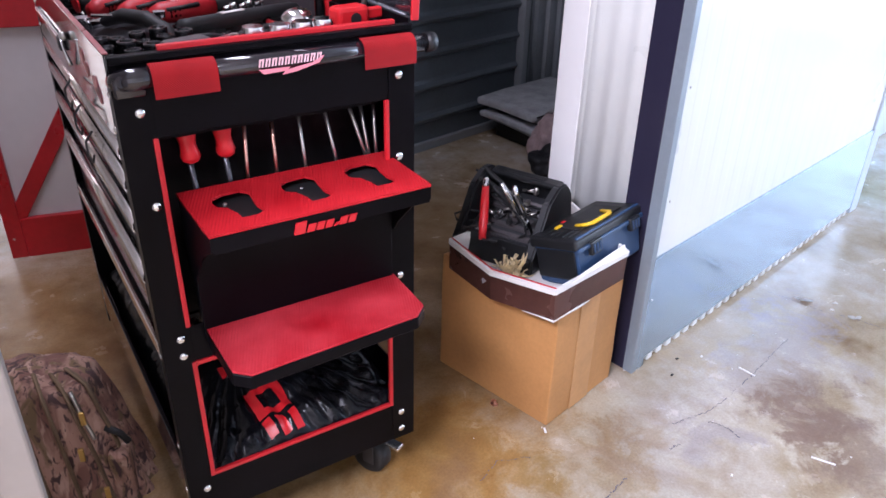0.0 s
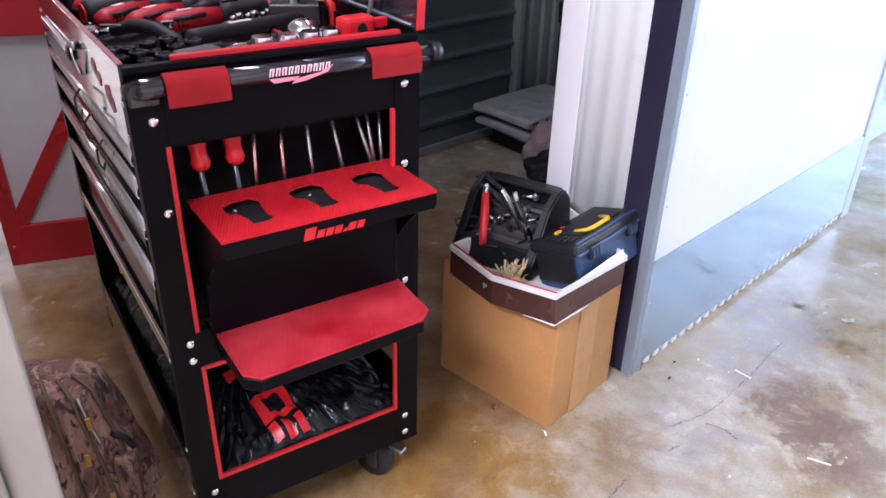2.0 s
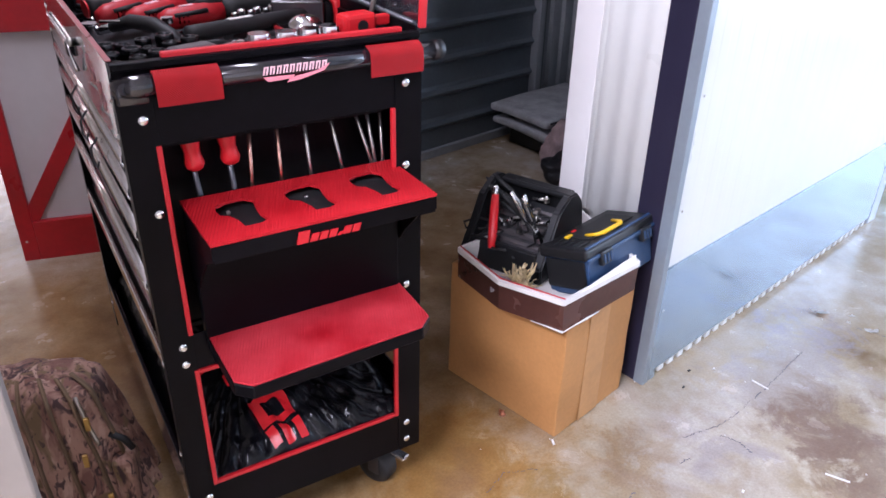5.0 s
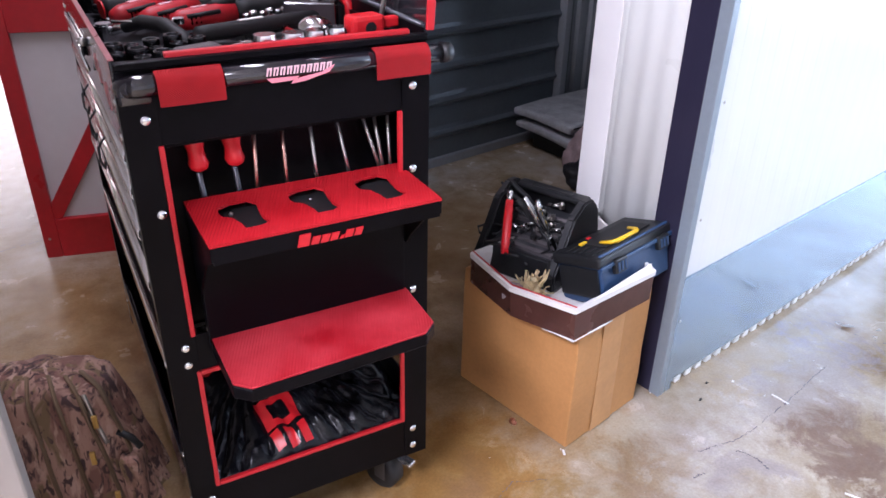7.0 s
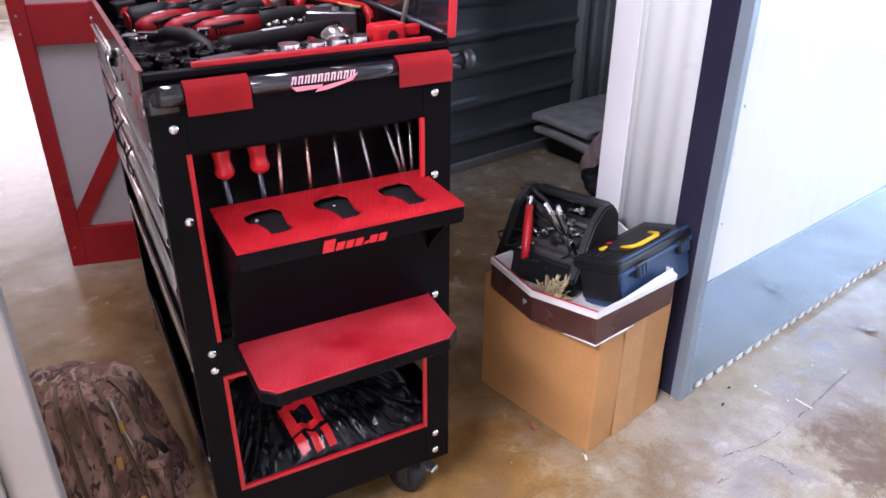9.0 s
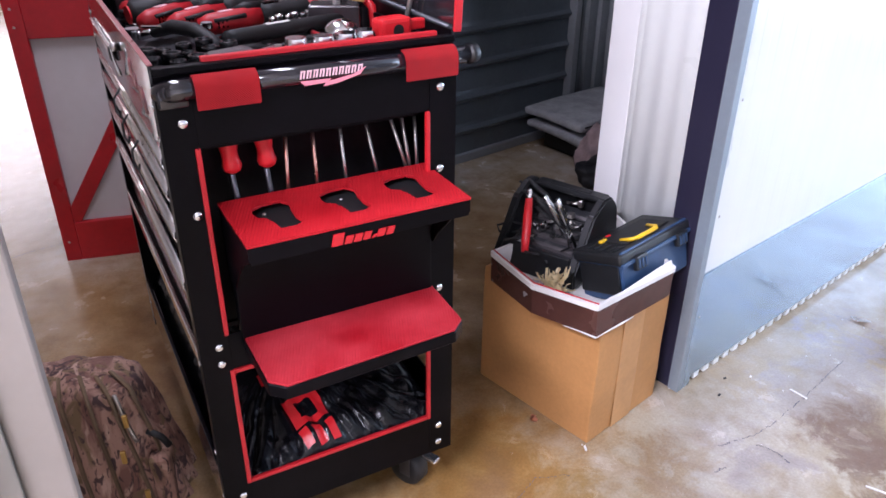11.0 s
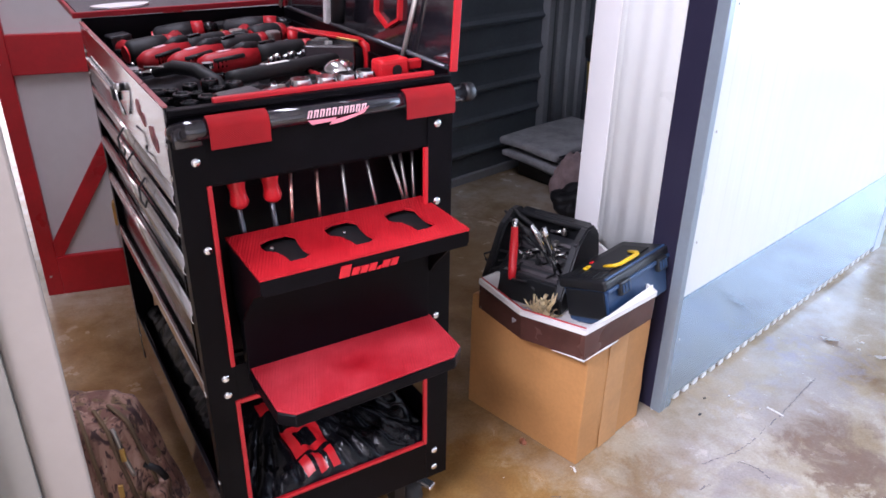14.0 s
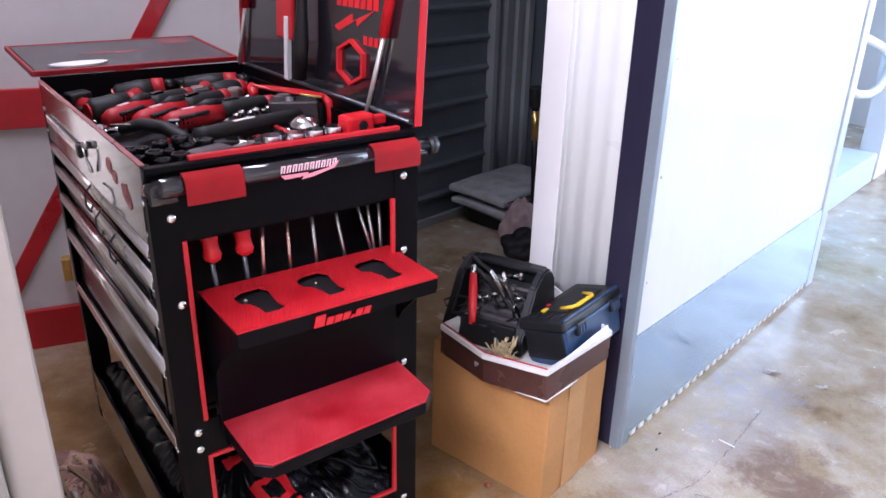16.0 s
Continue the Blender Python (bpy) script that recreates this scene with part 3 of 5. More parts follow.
# casters
def caster(x, y, yaw, braked):
    m = pose(x, y, 0, 0, 0, yaw)
    ca = part("caster", box(-0.035, -0.04, 0.135, 0.035, 0.04, 0.142, 0.001, m=m), DULL, cart)
    fork = box(-0.029, -0.010, 0.040, -0.026, 0.022, 0.135, 0.001, m=m)
    box(0.026, -0.010, 0.040, 0.029, 0.022, 0.135, 0.001, fork, m)
    rod(m @ Vector((0, 0, 0.10)), m @ Vector((0, 0, 0.165)), 0.018, bm=fork)
    part("fork", fork, IRON, ca, "zinc fork")
    wheel = tube([m @ Vector((q, 0.015, 0.05)) for q in (-0.022, -0.0219, -0.015, 0.015, 0.0219, 0.022)], [0.030, 0.044, 0.050, 0.050, 0.044, 0.030], 26)
    part("wheel", wheel, RUBBER, ca, "black rubber wheel", smooth=True)
    part("hub", rod(m @ Vector((-0.0245, 0.015, 0.05)), m @ Vector((0.0245, 0.015, 0.05)), 0.020, sides=18), RUBBER, ca)
    if braked:
        part("axle_nut", rod(m @ Vector((0.028, 0.015, 0.05)), m @ Vector((0.042, 0.015, 0.05)), 0.011, sides=6), STEEL, ca, "bright axle nut")
        part("brake_pedal", box(0.005, -0.065, 0.085, 0.03, -0.02, 0.097, 0.004, m=m), STEEL, ca, "bright brake pedal")


for x, y, yaw, br in ((0.435, 0.085, 25, True), (0.03, 0.085, -18, True), (0.435, 0.81, 40, False), (0.03, 0.81, 10, False)):
    caster(x, y, yaw, br)

# hanging tool tray and step shelf on the end face
tray = part("tool_tray", box(0.044, -0.004, 0.60, 0.440, 0.020, 0.80, 0.002), BLACK, cart, "black hanging tray with red ribbed top")
sl = [(-0.142, 0.880), (-0.142, 0.856), (-0.085, 0.822), (-0.024, 0.760), (-0.006, 0.735), (0.035, 0.735), (0.035, 0.880)]
sidem = lambda x: Matrix(((0, 0, 1, x), (1, 0, 0, 0), (0, 1, 0, 0), (0, 0, 0, 1)))
part("fascia", box(0.046, -0.142, 0.850, 0.444, -0.138, 0.880, 0.001), BLACK, tray)
part("tray_floor", box(0.046, -0.138, 0.852, 0.444, 0.03, 0.856), BLACK, tray)
for x in (0.043, 0.442):
    part("gusset", prism(sl, 0.004, sidem(x)), BLACK, tray)
HOLE = [(-0.036, 0.016), (-0.033, 0.036), (-0.012, 0.048), (0.020, 0.050), (0.032, 0.032), (0.028, 0.006), (0.026, -0.024), (0.032, -0.048), (0.016, -0.057), (-0.010, -0.057), (-0.012, -0.036), (-0.020, -0.010), (-0.034, 0.0)]
b = bmesh.new()
outer = [(0.042, -0.143), (0.446, -0.143), (0.448, 0.042), (0.042, 0.042)]
loops = [[b.verts.new((x, y, 0.886)) for x, y in outer]]
for cx, cy in ((0.120, -0.048), (0.243, -0.046), (0.368, -0.046)):
    loops.append([b.verts.new((cx + x, cy + y, 0.886)) for x, y in HOLE])
edges = [b.edges.new((lp[i], lp[(i + 1) % len(lp)])) for lp in loops for i in range(len(lp))]
bmesh.ops.triangle_fill(b, edges=edges, use_beauty=True, use_dissolve=False)
fs = [f for f in b.faces]
r = bmesh.ops.extrude_face_region(b, geom=fs)
bmesh.ops.translate(b, verts=[v for v in r["geom"] if isinstance(v, bmesh.types.BMVert)], vec=(0, 0, -0.005))
bmesh.ops.recalc_face_normals(b, faces=b.faces[:])
part("top_plate", b, RED_VINYL, tray, "ribbed red plate with three cut-outs")
part("tray_lining", box(0.05, -0.136, 0.866, 0.438, 0.03, 0.869), RUBBER, tray)
part("pocket_stud", ball((0.248, -0.018, 0.872), 0.004), STEEL, tray)
part("pocket_stud", ball((0.108, -0.015, 0.872), 0.004), DULL, tray)
# maker's mark under the tray: red slanted blocks
fm = Matrix(((1, 0, 0, 0.180), (0, 0, -1, -0.1425), (0, 1, 0, 0.886), (0, 0, 0, 1)))
x = 0.0
for w, h in ((0.019, 0.021), (0.013, 0.013), (0.013, 0.013), (0.013, 0.013), (0.006, 0.005), (0.013, 0.013), (0.013, 0.013)):
    part("emblem_block", prism([(x, -0.034), (x + w, -0.034), (x + w + 0.005, -0.034 + h), (x + 0.005, -0.034 + h)], 0.003, fm), RED_TRIM, tray, "red slanted block")
    x += w + 0.0035
shelf_out = [(0.046, 0.014), (0.046, -0.150), (0.072, -0.176), (0.408, -0.164), (0.438, -0.138), (0.446, 0.0), (0.440, 0.014)]
step = part("step_shelf", prism(shelf_out, 0.026, pose(0, 0, 0.596), 0.002), BLACK, cart, "black step shelf with red ribbed pad")
part("pad", prism([(0.243 + (x - 0.243) * 0.992, y * 0.99) for x, y in shelf_out], 0.005, pose(0, 0, 0.622), 0.001), RED_PAD, step, "ribbed red pad with pale scuffs")
for x in (0.05, 0.434):
    part("shelf_arm", box(x, -0.02, 0.575, x + 0.006, 0.01, 0.60), BLACK, step)

# screwdrivers standing in the rack behind the tray
rack = part("screwdriver_rack", box(0.02, 0.026, 0.99, 0.44, 0.10, 0.996, 0.001), BLACK, cart)
def driver(x, dx, shaft, handle):
    t = thing("screwdriver", "screwdriver hanging in the cart's end rack" if not handle else "red-handled screwdriver hanging in the cart's end rack", "screwdriver", group="screwdrivers in the rack")
    y = 0.055
    if handle:
        b = tube([(x, y, 1.02), (x, y, 0.980), (x + 0.001, y, 0.966), (x + 0.002, y, 0.955), (x + 0.003, y, 0.944), (x + 0.003, y, 0.936), (x + 0.003, y, 0.931)],
                 [0.0170, 0.0166, 0.0140, 0.0150, 0.0175, 0.0150, 0.008], 14)
        part("handle", b, RED_PLASTIC, t, "red plastic handle", smooth=True)
    part("shaft", rod((x, y, 0.99 if not handle else 0.94), (x + dx, y, 0.80), 0.0038 if not handle else 0.005, 0.0034 if not handle else 0.005, 10), shaft, t, "steel shaft", smooth=True)


WARM = mat("copper_toned_steel", (0.62, 0.34, 0.27), 0.3, 1.0, vary=0.12)
for x, dx, mt, h in ((0.076, 0.012, IRON, True), (0.138, 0.010, IRON, True), (0.178, -0.006, WARM, False), (0.228, 0.004, WARM, False),
                     (0.280, 0.014, DULL, False), (0.331, 0.036, DULL, False), (0.381, 0.058, DULL, False), (0.405, 0.030, DULL, False), (0.433, 0.010, DULL, False)):
    driver(x, dx, mt, h)

# main lid, standing open on the far side
lid = thing("cart_lid", "open black cart lid with red edges and red graphics", "lid", pose(CX1 + 0.004, 0, RIM + 0.006, 0, 3, 0))
part("panel", box(-0.002, 0.004, 0.0, 0.004, CY1 - 0.004, 0.50, 0.001), GLOSS, lid)
part("edge", box(-0.010, 0.0, -0.004, 0.006, 0.006, 0.505, 0.002), RED_TRIM, lid, "red front edge")
part("edge", box(-0.010, CY1 - 0.006, 0.0, 0.006, CY1, 0.505, 0.002), RED_TRIM, lid, "red rear edge")
part("edge", box(-0.026, 0.0, 0.498, 0.006, CY1, 0.506, 0.002), RED_TRIM, lid, "red top edge")
part("hinge", rod((-0.004, 0.03, 0.0), (-0.004, CY1 - 0.03, 0.0), 0.005, sides=12), IRON, lid, "long steel hinge", smooth=True)
side_m = Matrix(((0, 0, -1, -0.002), (-1, 0, 0, 0.33), (0, 1, 0, 0), (0, 0, 0, 1)))
b = bmesh.new()
for k in range(7):
    part("graphic_bar", prism([(-0.01 + k * 0.026, 0.20), (0.010 + k * 0.026, 0.20), (0.014 + k * 0.026, 0.31), (-0.006 + k * 0.026, 0.31)], 0.0015, side_m), RED_PLASTIC, lid, "red slanted bar")
prism([(-0.02, 0.155), (0.06, 0.188), (0.062, 0.172), (0.15, 0.200), (0.08, 0.162), (0.078, 0.176), (0.0, 0.146)], 0.0015, side_m, bm=b)
part("graphic", b, RED_PLASTIC, lid, "red slanted emblem shapes")
for k in range(4):
    part("letter_bar", box(-0.0035, 0.205 - k * 0.022, 0.128, -0.002, 0.221 - k * 0.022, 0.146), RED_PLASTIC, lid, "small red bar")
ring = bmesh.new()
loops = []
for r, zz in ((0.050, 0.0), (0.050, 0.010), (0.043, 0.010), (0.043, 0.0)):
    loops.append([ring.verts.new((-0.002 - zz, 0.266 - math.cos(math.radians(60 * k + 30)) * r * 1.32, 0.085 + math.sin(math.radians(60 * k + 30)) * r)) for k in range(6)])
for i in range(4):
    for k in range(6):
        ring.faces.new((loops[i][k], loops[i][(k + 1) % 6], loops[(i + 1) % 4][(k + 1) % 6], loops[(i + 1) % 4][k]))
bmesh.ops.recalc_face_normals(ring, faces=ring.faces[:])
part("hexagon_ring", ring, RED_PLASTIC, lid, "red six-sided ring holder")
part("light_bar", box(-0.018, 0.568, 0.0, -0.004, 0.588, 0.155, 0.003), PAPER, lid, "pale upright bar")
b = box(-0.014, 0.55, 0.10, -0.003, 0.64, 0.30, 0.004)
box(-0.010, 0.60, 0.24, -0.003, 0.80, 0.30, 0.004, b)
part("graphic", b, RED_PLASTIC, lid, "red block graphic")
b = tube([(-0.03, 0.47, 0.02), (-0.035, 0.455, 0.10), (-0.03, 0.46, 0.19), (-0.028, 0.45, 0.30), (-0.026, 0.44, 0.42)], [0.016, 0.019, 0.013, 0.017, 0.010], 10)
part("cable", b, RUBBER, lid, "black cable hanging inside the lid", smooth=True)
for y0, y1 in ((0.185, 0.10), (0.90, 0.82)):
    t = part("lid_stay", rod((-0.016, y0 + 0.005, -0.04), (-0.012, y1 + 0.02, 0.17), 0.005, sides=12), PALE_STEEL, lid, "bright gas strut with red sleeve", smooth=True)
    part("sleeve", rod((-0.012, y1 + 0.025, 0.155), (-0.008, y1 - 0.045, 0.44), 0.0115, sides=12), RED_PLASTIC, t, "red sleeve", smooth=True)

# rear lid, folded out flat behind the cart
rear = thing("rear_lid", "fold-out rear lid with grey rubber mat and red edges", "lid", pose(0, CY1 + 0.002, RIM + 0.012, 3.5, 0, 1.5))
part("panel", box(CX0 - 0.01, 0.0, 0.0, CX1 - 0.01, 0.345, 0.006, 0.001), BLACK, rear)
part("mat", box(CX0, 0.008, 0.006, CX1 - 0.02, 0.337, 0.010, 0.001), MAT_GREY, rear, "grey rubber mat")
for q in ((CX0 - 0.012, -0.002, CX1 - 0.008, 0.007), (CX0 - 0.012, 0.338, CX1 - 0.008, 0.347), (CX0 - 0.012, 0.007, CX0 - 0.003, 0.338), (CX1 - 0.018, 0.007, CX1 - 0.008, 0.338)):
    part("edge", box(q[0], q[1], -0.002, q[2], q[3], 0.012, 0.002), mat("dark_red_edge", (0.33, 0.012, 0.02), 0.35) if "dark_red_edge" not in bpy.data.materials else bpy.data.materials["dark_red_edge"], rear, "dark red edge")
b = prism([(0.10, 0.17), (0.19, 0.20), (0.19, 0.185), (0.30, 0.19), (0.20, 0.155), (0.20, 0.17)], 0.0008, pose(0, 0, 0.0102))
part("graphic", b, mat("faded_red_print", (0.30, 0.09, 0.09), 0.6), rear, "faded red flash print")
part("graphic", box(0.36, 0.25, 0.0102, 0.44, 0.31, 0.0108), bpy.data.materials["faded_red_print"], rear, "faded red label")

# latch, labels and clips on the drawer side of the cart
lt = part("latch", rod((CX0, 0.39, 1.091), (CX0 - 0.014, 0.39, 1.091), 0.0085, sides=16, bevel=0.002), DULL, cart, "round key lock", smooth=True)
part("key", tube([(CX0 - 0.013, 0.385, 1.088), (CX0 - 0.012, 0.378, 1.07), (CX0 - 0.008, 0.372, 1.050), (CX0 - 0.006, 0.370, 1.040)], [0.0022, 0.0022, 0.004, 0.004], 8), STEEL, lt, "bright hanging key", smooth=True)
strip = part("latch_strip", box(CX0 - 0.007, 0.485, 1.050, CX0, 0.83, 1.070, 0.003), STEEL, cart, "bright chrome latch strip")
part("strip_cap", box(CX0 - 0.010, 0.462, 1.046, CX0, 0.490, 1.074, 0.004), PLASTIC, strip, "black plastic end cap")
FADED = mat("faded_red_sticker", (0.55, 0.19, 0.20), 0.45, vary=0.3, scale=60)
for y, z, r in ((0.235, 1.088, 0.022), (0.20, 1.075, 0.018), (0.135, 1.063, 0.026), (0.115, 1.052, 0.02)):
    pts = [(r * (0.85 + 0.12 * math.sin(k * 2.3 + y * 40)) * math.cos(k * math.pi / 6), r * (0.7 + 0.12 * math.sin(k * 1.7 + z * 30)) * math.sin(k * math.pi / 6)) for k in range(12)]
    part("sticker", prism(pts, 0.0012, Matrix(((0, 0, -1, CX0 - 0.0003), (1, 0, 0, y), (0, 1, 0, z), (0, 0, 0, 1)))), FADED, cart, "worn red sticker")
for y, z in ((0.372, 0.985), (0.302, 0.955), (0.215, 0.93)):
    part("wire_clip", tube([(CX0 - 0.012, y, z + 0.03), (CX0 - 0.026, y, z + 0.012), (CX0 - 0.027, y - 0.004, z - 0.012), (CX0 - 0.022, y - 0.016, z - 0.022), (CX0 - 0.02, y - 0.026, z - 0.006)], 0.0022, 8), RUBBER, cart, "black wire clip", smooth=True)

# black plastic sack filling the lower shelf, with red printing
def sack_z(x, y):
    a = math.atan2(y - 0.30, x - 0.16)
    d = math.hypot(x - 0.16, y - 0.30)
    fold = abs(math.sin(a * 19 + 2.4 * noise.noise((x * 6, y * 6, 0)))) * 0.015 * min(1, d * 4)
    lump = 0.025 * noise.noise((x * 7 + 2, y * 6, 1.3)) + 0.010 * noise.noise((x * 23, y * 23, 4)) + 0.007 * abs(noise.noise((x * 34 + y * 9, y * 20, 2))) + 0.003 * abs(noise.noise((x * 70, y * 60, 5)))
    edge = min(1, (x + 0.028) / 0.05, (0.486 - x) / 0.05, (y - 0.012) / 0.04, (0.88 - y) / 0.05)
    return 0.246 + max(0.004, (0.030 + 0.08 * min(1, max(0, (y - 0.05) / 0.3)) + fold + lump) * max(0, edge) ** 0.5)


def sheet_grid(x0, x1, y0, y1, nx, ny, f):
    b = bmesh.new()
    vs = [[b.verts.new((x0 + (x1 - x0) * i / nx, y0 + (y1 - y0) * j / ny, f(x0 + (x1 - x0) * i / nx, y0 + (y1 - y0) * j / ny))) for j in range(ny + 1)] for i in range(nx + 1)]
    for i in range(nx):
        for j in range(ny):
            b.faces.new((vs[i][j], vs[i + 1][j], vs[i + 1][j + 1], vs[i][j + 1]))
    return b


sack = thing("plastic_sack", "crumpled shiny black plastic sack with red print on the cart's shelf", "plastic bag")
part("film", sheet_grid(-0.027, 0.485, 0.013, 0.879, 110, 170, sack_z), FILM, sack, smooth=True)
up = lambda x, y: sack_z(x, y) + 0.003
def print_patch(cx, cy, yaw, w, h):
    m = pose(cx, cy, 0, 0, 0, yaw)
    b = bmesh.new()
    nx, ny = max(2, int(w / 0.006)), max(2, int(h / 0.006))
    vs = []
    for i in range(nx + 1):
        col = []
        for j in range(ny + 1):
            p = m @ Vector((-w / 2 + w * i / nx, -h / 2 + h * j / ny, 0))
            col.append(b.verts.new((p.x, p.y, up(p.x, p.y))))
        vs.append(col)
    for i in range(nx):
        for j in range(ny):
            b.faces.new((vs[i][j], vs[i + 1][j], vs[i + 1][j + 1], vs[i][j + 1]))
    part("print", b, RED_PLASTIC, sack, "red printed shape", smooth=True)


for q in ((0.152, 0.122, 6, 0.020, 0.075), (0.212, 0.118, 6, 0.020, 0.070), (0.182, 0.150, 4, 0.070, 0.018), (0.184, 0.086, 4, 0.078, 0.018), (0.176, 0.182, 24, 0.018, 0.055), (0.160, 0.050, 12, 0.020, 0.040),
          (0.190, 0.048, 12, 0.020, 0.040), (0.220, 0.048, 12, 0.020, 0.040), (0.165, 0.235, 8, 0.11, 0.026), (0.09, 0.30, 40, 0.09, 0.026)):
    print_patch(*q)

# ---- carton and boxes beside the wall ----
BOX = pose(0.912, -0.017, 0, 0, 0, 13.5)     # near corner; x along the short side, y along the long side
carton = thing("cardboard_box", "brown corrugated cardboard box standing on the floor", "box", BOX)
b = box(0, 0, 0, 0.315, 0.415, 0.385, 0.004)
bmesh.ops.subdivide_edges(b, edges=b.edges[:], cuts=3, use_grid_fill=True)
for v in b.verts:
    n3 = noise.noise(v.co * 6)
    v.co.x += 0.006 * n3 * (1 if v.co.z > 0.02 else 0)
    v.co.y += 0.006 * noise.noise(v.co * 6 + Vector((3, 1, 2))) * (1 if v.co.z > 0.02 else 0)
part("body", b, CARD, carton, smooth=False)
part("tape", box(0.10, -0.0042, 0.004, 0.19, -0.0030, 0.36), CARD_PALE, carton, "paler tape strip")
part("flap", box(-0.004, 0.02, 0.372, 0.012, 0.40, 0.392, 0.003), CARD, carton)
part("torn_edge", box(-0.004, -0.004, 0.366, 0.03, 0.06, 0.378, 0.003), PAPER, carton, "torn white paper edge")

TRAY_LOW = [(0.800, 0.325), (0.803, 0.130), (0.876, -0.040), (1.152, 0.002), (1.205, 0.35)]
TRAY_TOP = [(0.790, 0.310), (0.797, 0.128), (0.872, -0.038), (1.164, 0.010), (1.225, 0.36)]
LOWZ = [0.372, 0.374, 0.380, 0.396, 0.41]
TOPZ = [0.472, 0.462, 0.468, 0.474, 0.49]
tc = thing("carton_tray", "shallow dark brown carton with white lining, holding tools", "carton")
def wall_strip(a, c, z0, z1, out, t, pa=None, pc=None):
    """A leaning carton wall from corner a to corner c."""
    b = bmesh.new()
    la, lc, ta, tcn = (Vector((*q, z)) for q, z in ((TRAY_LOW[a], LOWZ[a]), (TRAY_LOW[c], LOWZ[c]), (TRAY_TOP[a], TOPZ[a]), (TRAY_TOP[c], TOPZ[c])))
    n = (lc - la).cross(ta - la).normalized()
    q = []
    for lo, hi in ((la, ta), (lc, tcn)):
        for f in (z0, z1):
            p = lo.lerp(hi, f)
            q.append((p + n * out, p + n * (out - t)))
    vs = [[b.verts.new(p) for p in pr] for pr in q]
    A, B, C, D = vs[0], vs[1], vs[2], vs[3]
    for f in ((A[0], C[0], D[0], B[0]), (A[1], B[1], D[1], C[1]), (A[0], A[1], C[1], C[0]), (B[0], D[0], D[1], B[1]), (A[0], B[0], B[1], A[1]), (C[0], C[1], D[1], D[0])):
        b.faces.new(f)
    bmesh.ops.recalc_face_normals(b, faces=b.faces[:])
    return b


for a, c in ((0, 1), (1, 2), (2, 3), (3, 4), (4, 0)):
    part("wall", wall_strip(a, c, 0, 0.98, 0.0, 0.004), BROWN, tc, "dark brown carton wall")
    part("lining", wall_strip(a, c, 0.0, 0.97, -0.0045, 0.002), PAPER, tc, "white lining")
    part("rim", wall_strip(a, c, 0.86, 1.02, 0.003, 0.010), PAPER, tc, "white folded rim")
for a, c in ((0, 1), (1, 2)):
    part("stripe", wall_strip(a, c, 1.022, 1.045, -0.005, 0.003), RED_TRIM, tc, "red line along the rim")
b = bmesh.new()
vs = [b.verts.new((0.97 + (x - 0.97) * 0.95, 0.15 + (y - 0.15) * 0.95, 0.3935)) for x, y in TRAY_LOW]
b.faces.new(vs)
r = bmesh.ops.extrude_face_region(b, geom=b.faces[:])
bmesh.ops.translate(b, verts=[v for v in r["geom"] if isinstance(v, bmesh.types.BMVert)], vec=(0, 0, 0.004))
bmesh.ops.recalc_face_normals(b, faces=b.faces[:])
part("bottom", b, PAPER, tc, "white carton bottom")

for q in ([(0.838, 0.040, 0.378), (0.858, -0.004, 0.379), (0.875, -0.042, 0.378)], [(0.875, -0.042, 0.378), (0.915, -0.036, 0.381), (0.965, -0.029, 0.384), (1.01, -0.022, 0.387)]):
    part("torn_edge", tube(q, [0.001, 0.0014, 0.0022, 0.0008][:len(q)], 6, flat=1.6), PAPER, tc, "torn white paper edge", smooth=True)
part("flap", prism([(0.0, 0.0), (0.245, 0.0), (0.248, 0.026), (0.18, 0.020), (0.09, 0.010)], 0.003, pose(0.915, -0.028, 0.468, 66, 0, 9.3), 0.0008), PAPER, tc, "white inner flap folded up")
# closed toolbox with yellow handle
TB = pose(0.970, 0.013, 0.554, -15, 0, 14.6)     # near top corner of the lid; z down into the tray
tb = thing("toolbox", "closed dark blue plastic toolbox with black lid and yellow handle", "toolbox", TB)
bd = box(0.010, 0.005, -0.134, 0.312, 0.142, -0.030, 0.006)
for v in bd.verts:
    k = 1 - 0.04 * (-0.030 - v.co.z) / 0.104
    v.co.x, v.co.y = 0.161 + (v.co.x - 0.161) * k, 0.075 + (v.co.y - 0.075) * k
part("body", bd, NAVY, tb)
part("end_panel", box(0.0075, 0.014, -0.112, 0.012, 0.136, -0.034, 0.003), PLASTIC, tb, "black end panel")
part("lid", box(0, 0, -0.030, 0.322, 0.150, 0.0, 0.008, seg=3), PLASTIC, tb, "black lid")
part("lid_band", box(0.004, -0.004, -0.036, 0.326, 0.006, -0.024, 0.003), NAVY, tb, "dark blue rim along the lid")
part("lid_ridge", box(0.012, 0.004, -0.004, 0.312, 0.012, 0.004, 0.002), NAVY, tb)
part("lid_recess", box(0.075, 0.034, 0.0005, 0.275, 0.120, 0.004, 0.002), RUBBER, tb, "raised ribbed lid panel")
for k in range(5):
    part("lid_rib", box(0.018, 0.030 + k * 0.020, 0.0, 0.066, 0.036 + k * 0.020, 0.0032, 0.001), PLASTIC, tb)
part("handle", tube([(0.098, 0.066, 0.004), (0.098, 0.030, 0.010), (0.110, 0.020, 0.012), (0.190, 0.020, 0.012), (0.203, 0.030, 0.012), (0.222, 0.066, 0.006)], [0.006, 0.0075, 0.008, 0.008, 0.0075, 0.006], 10, flat=0.7), YELLOW, tb, "yellow carry handle", smooth=True)
